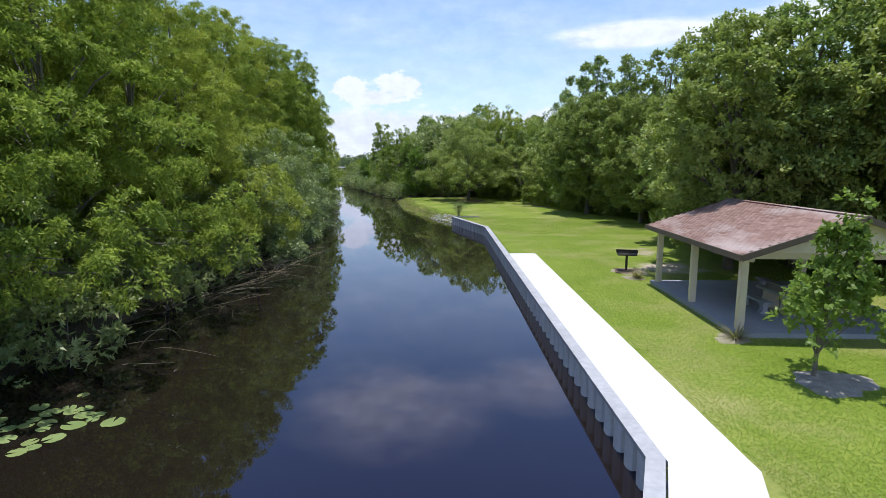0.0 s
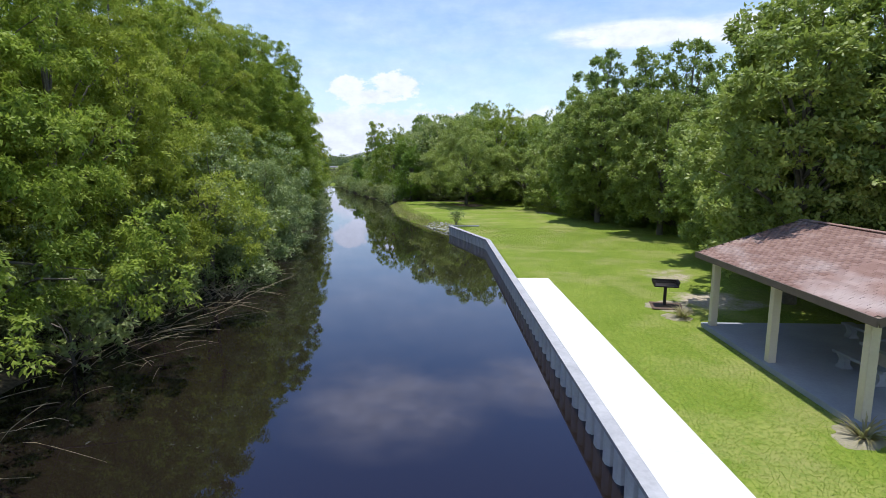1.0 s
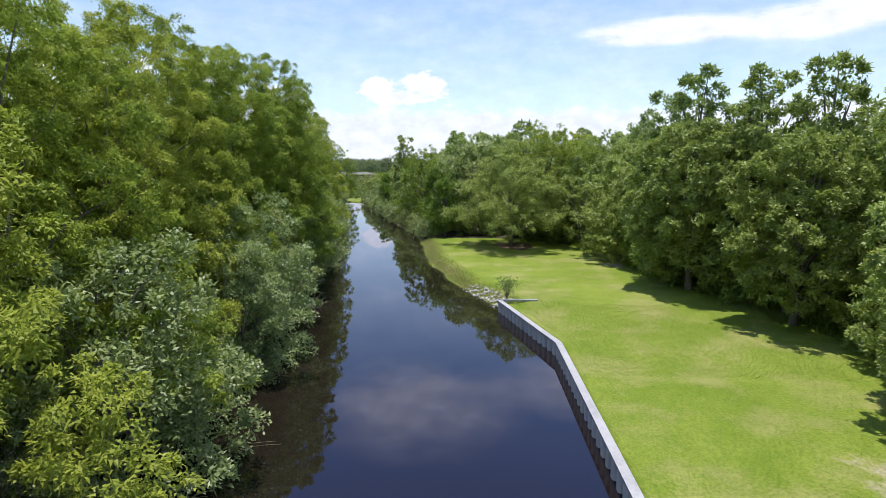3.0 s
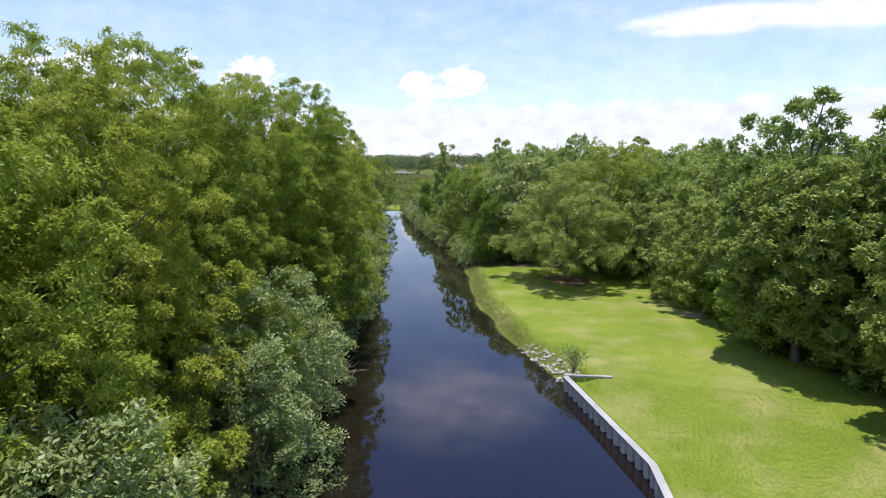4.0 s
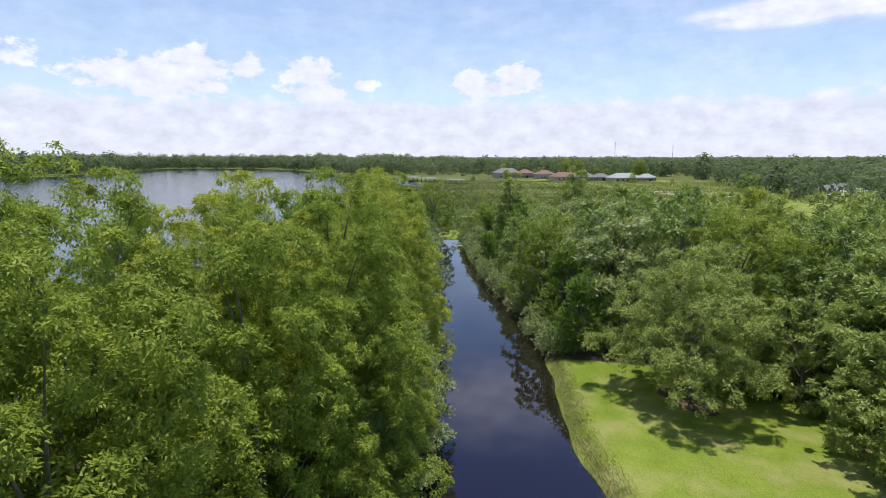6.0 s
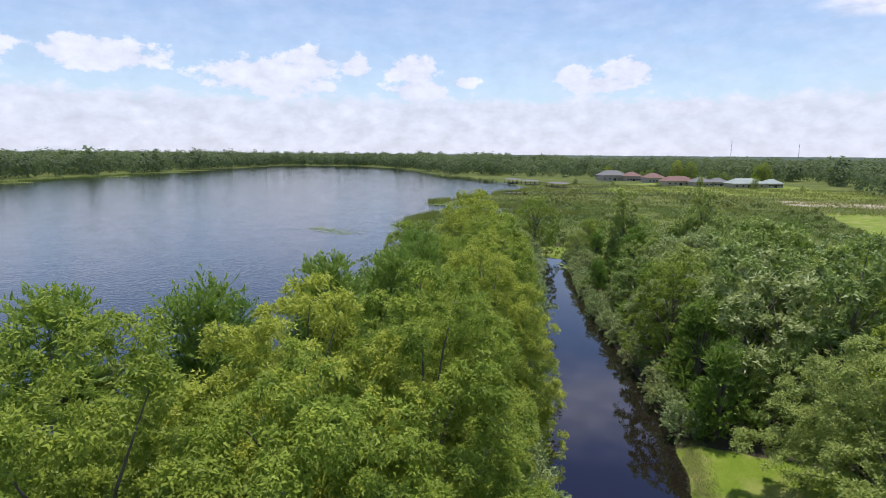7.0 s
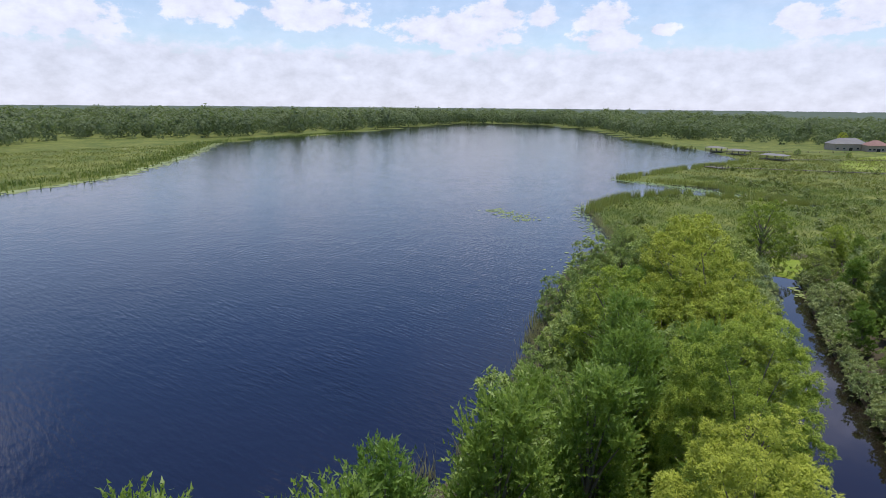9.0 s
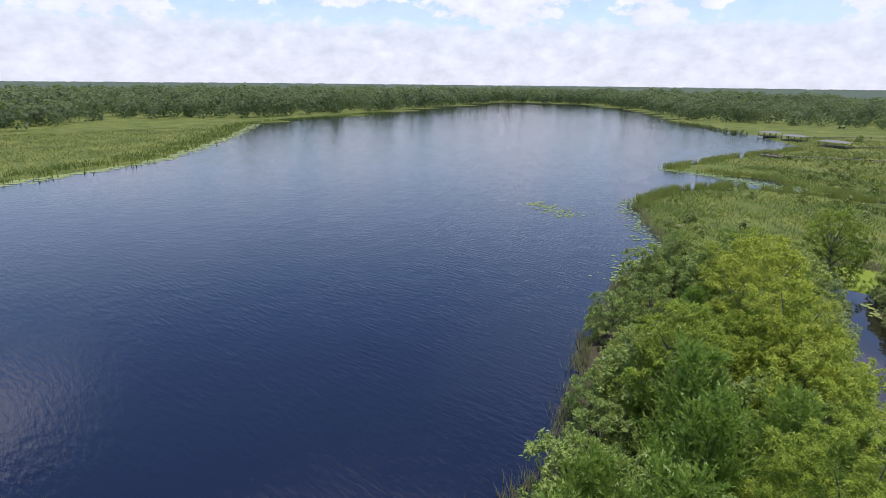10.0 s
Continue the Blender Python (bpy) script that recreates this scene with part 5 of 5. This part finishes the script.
marsh_field("marsh_growth", "coarse green marsh grass", 50000, (-460, -225, 0, 330), 0.95, 0.4, MARSHLEAF, 93)
rng = np.random.default_rng(95)
bx, by = rng.uniform(-100, 95, 1500), rng.uniform(180, 420, 1500)
ok = (water_distance(bx, by)[0] > 3) & (wobble(bx, by, 22.0, 4.0) > -0.1) & ~((bx > 30) & (by > 350)) & ~((bx > 40) & (by > 190) & (by < 330))
spots = np.concatenate([np.stack([bx, by], -1)[ok], np.stack(scatter_along([(-262, 606), (-205, 556), (-160, 505)], 90, 3.0, rng, -4.0), -1)])
far_trees("marsh_bushes", "low rounded bushes scattered through the marsh", spots, rng, 0.13, 2.3, 44, MARSHLEAF)


# ---- docks ----
def dock(m, w, d, roofed, label):
    b = thing("boat_dock", m, label, "dock", "lake docks")
    part("deck", boxed((w, d, 0.25), (0, 0, 1.0), bevel=0.02), WOOD, b)
    for x in np.linspace(-w / 2 + 0.2, w / 2 - 0.2, 4):
        for y in (-d / 2 + 0.2, d / 2 - 0.2):
            top = 3.6 if roofed else 2.1
            part("piling", boxed((0.24, 0.24, top + 1.2), (x, y, (top - 1.2) / 2)), WOOD, b)
    for y in (-d / 2 + 0.2, d / 2 - 0.2):
        part("rail", boxed((w, 0.1, 0.14), (0, y, 2.0)), WOOD, b)
    if roofed:
        bm = bmesh.new()
        vs = [bm.verts.new(p) for p in ((-w / 2 - 0.5, -d / 2 - 0.5, 3.5), (w / 2 + 0.5, -d / 2 - 0.5, 3.5), (w / 2 + 0.5, d / 2 + 0.5, 3.5), (-w / 2 - 0.5, d / 2 + 0.5, 3.5), (-w / 3, 0, 4.5), (w / 3, 0, 4.5))]
        for q in ((0, 1, 5, 4), (1, 2, 5), (2, 3, 4, 5), (3, 0, 4), (3, 2, 1, 0)):
            bm.faces.new([vs[i] for i in q])
        part("roof", bm, ROOFGREY, b)
    return b


dock(pose(-108, 374, WATER, 0, 0, -20), 11, 5, False, "dark timber dock platform on pilings over reeds")
dock(pose(-143, 495, WATER, 0, 0, -20), 13, 7, True, "dark roofed boat dock on pilings at the shore")
dock(pose(-124, 478, WATER, 0, 0, -20), 13, 7, True, "pale-roofed boat dock on pilings at the shore")
dock(pose(-97, 452, WATER, 0, 0, -20), 15, 7, True, "grey-roofed boathouse on pilings among reeds")
for (x0, y0), (x1, y1) in (((-92, 452), (-20, 520)), ((-103, 376), (-10, 415)), ((-137, 497), (-70, 560))):
    L = math.hypot(x1 - x0, y1 - y0)
    bw = thing("boardwalk", pose((x0 + x1) / 2, (y0 + y1) / 2, WATER, 0, 0, math.degrees(math.atan2(y1 - y0, x1 - x0))), "long narrow timber boardwalk through the marsh", "boardwalk", "marsh boardwalks")
    part("deck", boxed((L, 1.6, 0.2), (0, 0, 1.1)), WOOD, bw)
    for i in range(10):
        for yy_ in (-0.7, 0.7):
            part("piling", boxed((0.2, 0.2, 2.2), (-L / 2 + L * (i + 0.5) / 10, yy_, 0.5)), WOOD, bw)


# ---- houses past the marsh ----
def house(m, w, d, h, roof_mat, label):
    b = thing("house", m, label, "house", "lakeside houses")
    part("wall", boxed((w, d, h), (0, 0, h / 2 - 0.1)), WALLPAINT, b)
    bm = bmesh.new()
    e, top = 0.7, h + 0.3 * d
    vs = [bm.verts.new(p) for p in ((-w / 2 - e, -d / 2 - e, h - 0.1), (w / 2 + e, -d / 2 - e, h - 0.1), (w / 2 + e, d / 2 + e, h - 0.1), (-w / 2 - e, d / 2 + e, h - 0.1), (-w / 2 + d / 2.4, 0, top), (w / 2 - d / 2.4, 0, top))]
    for q in ((0, 1, 5, 4), (1, 2, 5), (2, 3, 4, 5), (3, 0, 4), (3, 2, 1, 0)):
        bm.faces.new([vs[i] for i in q])
    part("roof", bm, roof_mat, b)
    for i in range(5):
        x = -w / 2 + w * (i + 0.5) / 5
        if i == 2:
            part("door", boxed((2.4, 0.12, 2.2), (x, -d / 2 - 0.03, 1.05)), GLASS, b, "dark sliding glass door")
        else:
            win = part("window", boxed((1.9, 0.1, 1.4), (x, -d / 2 - 0.02, 1.6)), ROOFWHITE, b)
            part("pane", boxed((1.6, 0.06, 1.1), (x, -d / 2 - 0.08, 1.6)), GLASS, win)
    return b


for x, y, w, d, h, mat, turn, label in ((-78, 597, 24, 14, 5.0, ROOFGREY, 35, "large house with a broad pale grey hip roof"), (-60, 596, 14, 12, 4.6, ROOFRED, 30, "cream house with a red tile roof"),
                                        (-40, 574, 16, 12, 4.4, ROOFRED, 38, "cream house with a faded red roof"), (-20, 537, 24, 12, 3.6, ROOFRED, 34, "long low house with a salmon red roof"),
                                        (-3, 532, 14, 11, 3.4, ROOFGREY, 30, "low cream house with a grey-brown roof"), (9, 540, 13, 10, 3.4, ROOFGREY, 40, "low house with a grey roof behind shrubs"),
                                        (27, 526, 25, 12, 3.4, ROOFWHITE, 33, "long low house with a pale metal roof"), (46, 540, 13, 10, 3.2, ROOFWHITE, 36, "small house with a pale roof"),
                                        (112, 330, 16, 10, 3.2, ROOFWHITE, 30, "low building with a white roof past the field"), (122, 372, 18, 11, 3.2, ROOFGREY, 20, "low house with a grey roof past the field")):
    house(pose(x, y, -0.4, 0, 0, turn), w, d, h, mat, label)
rng = np.random.default_rng(97)
for i in range(16):
    plant(broad_far + cyp_far, rng, -95 + i * 10.5 + rng.uniform(-3, 3), 612 + rng.uniform(0, 10) if i % 3 else 505 + rng.uniform(-6, 6), rng.uniform(0.75, 1.1) if i % 3 else rng.uniform(0.35, 0.55), z=-0.5)


def mast(x, y, tall):
    b = thing("radio_mast", pose(x, y, -1), "thin steel lattice radio mast above far woods", "mast", "radio masts")
    pts = []
    for k in range(3):
        a = 2 * math.pi * k / 3
        pts.append(tube([(math.cos(a) * 0.9, math.sin(a) * 0.9, 0), (math.cos(a) * 0.7, math.sin(a) * 0.7, tall)], [0.35, 0.3], 4))
    v, f = tubes(pts)
    child("legs", np_mesh("legs", v, f, STEEL), b)
    rungs = []
    for i in range(24):
        z = tall * (i + 0.5) / 24
        for k in range(3):
            a, c = 2 * math.pi * k / 3, 2 * math.pi * (k + 1) / 3
            rungs.append(tube([(math.cos(a) * 0.8, math.sin(a) * 0.8, z), (math.cos(c) * 0.8, math.sin(c) * 0.8, z + tall / 24)], [0.12, 0.12], 3))
    v, f = tubes(rungs)
    child("bracing", np_mesh("bracing", v, f, STEEL), b)


mast(127, 2450, 78)
mast(345, 2440, 66)

# ---- shingles ----
TABW, EXPO = 0.305, 0.147
courses, tabs = int(slope_len / EXPO), int((PY1 - PY0) / TABW)
tab = boxed((0.19, TABW - 0.008, 0.012))
tab_me = mesh_of("shingle", tab, SHINGLE)
tab_co = np.array([v.co for v in tab_me.vertices])
tab_f = np.array([tuple(p.vertices) for p in tab_me.polygons])
rng = np.random.default_rng(99)
for sgn, turn in decks:
    rest_v, rest_f = [], []
    for i in range(courses):
        for j in range(tabs + 1):
            off = (0.5 if i % 2 else 0.0) * TABW
            yl = -(PY1 - PY0) / 2 + off + (j + 0.0) * TABW
            if abs(yl) > (PY1 - PY0) / 2 - 0.12:
                continue
            xl = slope_len - 0.06 - i * EXPO
            m = Matrix.Translation((0, (PY0 + PY1) / 2, 0)) @ turn @ Matrix.Translation((xl - 0.02, yl, 0.012 + float(rng.uniform(0, 0.004)))) @ Matrix.Rotation(0.045, 4, "Y")
            if sgn < 0 and m.translation.y < PY0 + 3.3:
                child("shingle", tab_me, pav, m=m)
            else:
                o = sum(len(q) for q in rest_v)
                rest_v.append(tab_co @ np.array(m.to_3x3()).T + np.array(m.translation))
                rest_f.append(tab_f + o)
    child("shingles", np_mesh("shingles", np.concatenate(rest_v), np.concatenate(rest_f), SHINGLE), pav)["kind"] = "stuff"
part("ridge_cap", boxed((0.3, PY1 - PY0 + 0.04, 0.03), (RX, (PY0 + PY1) / 2, RIDGE + 0.015), bevel=0.01), SHINGLE, pav)
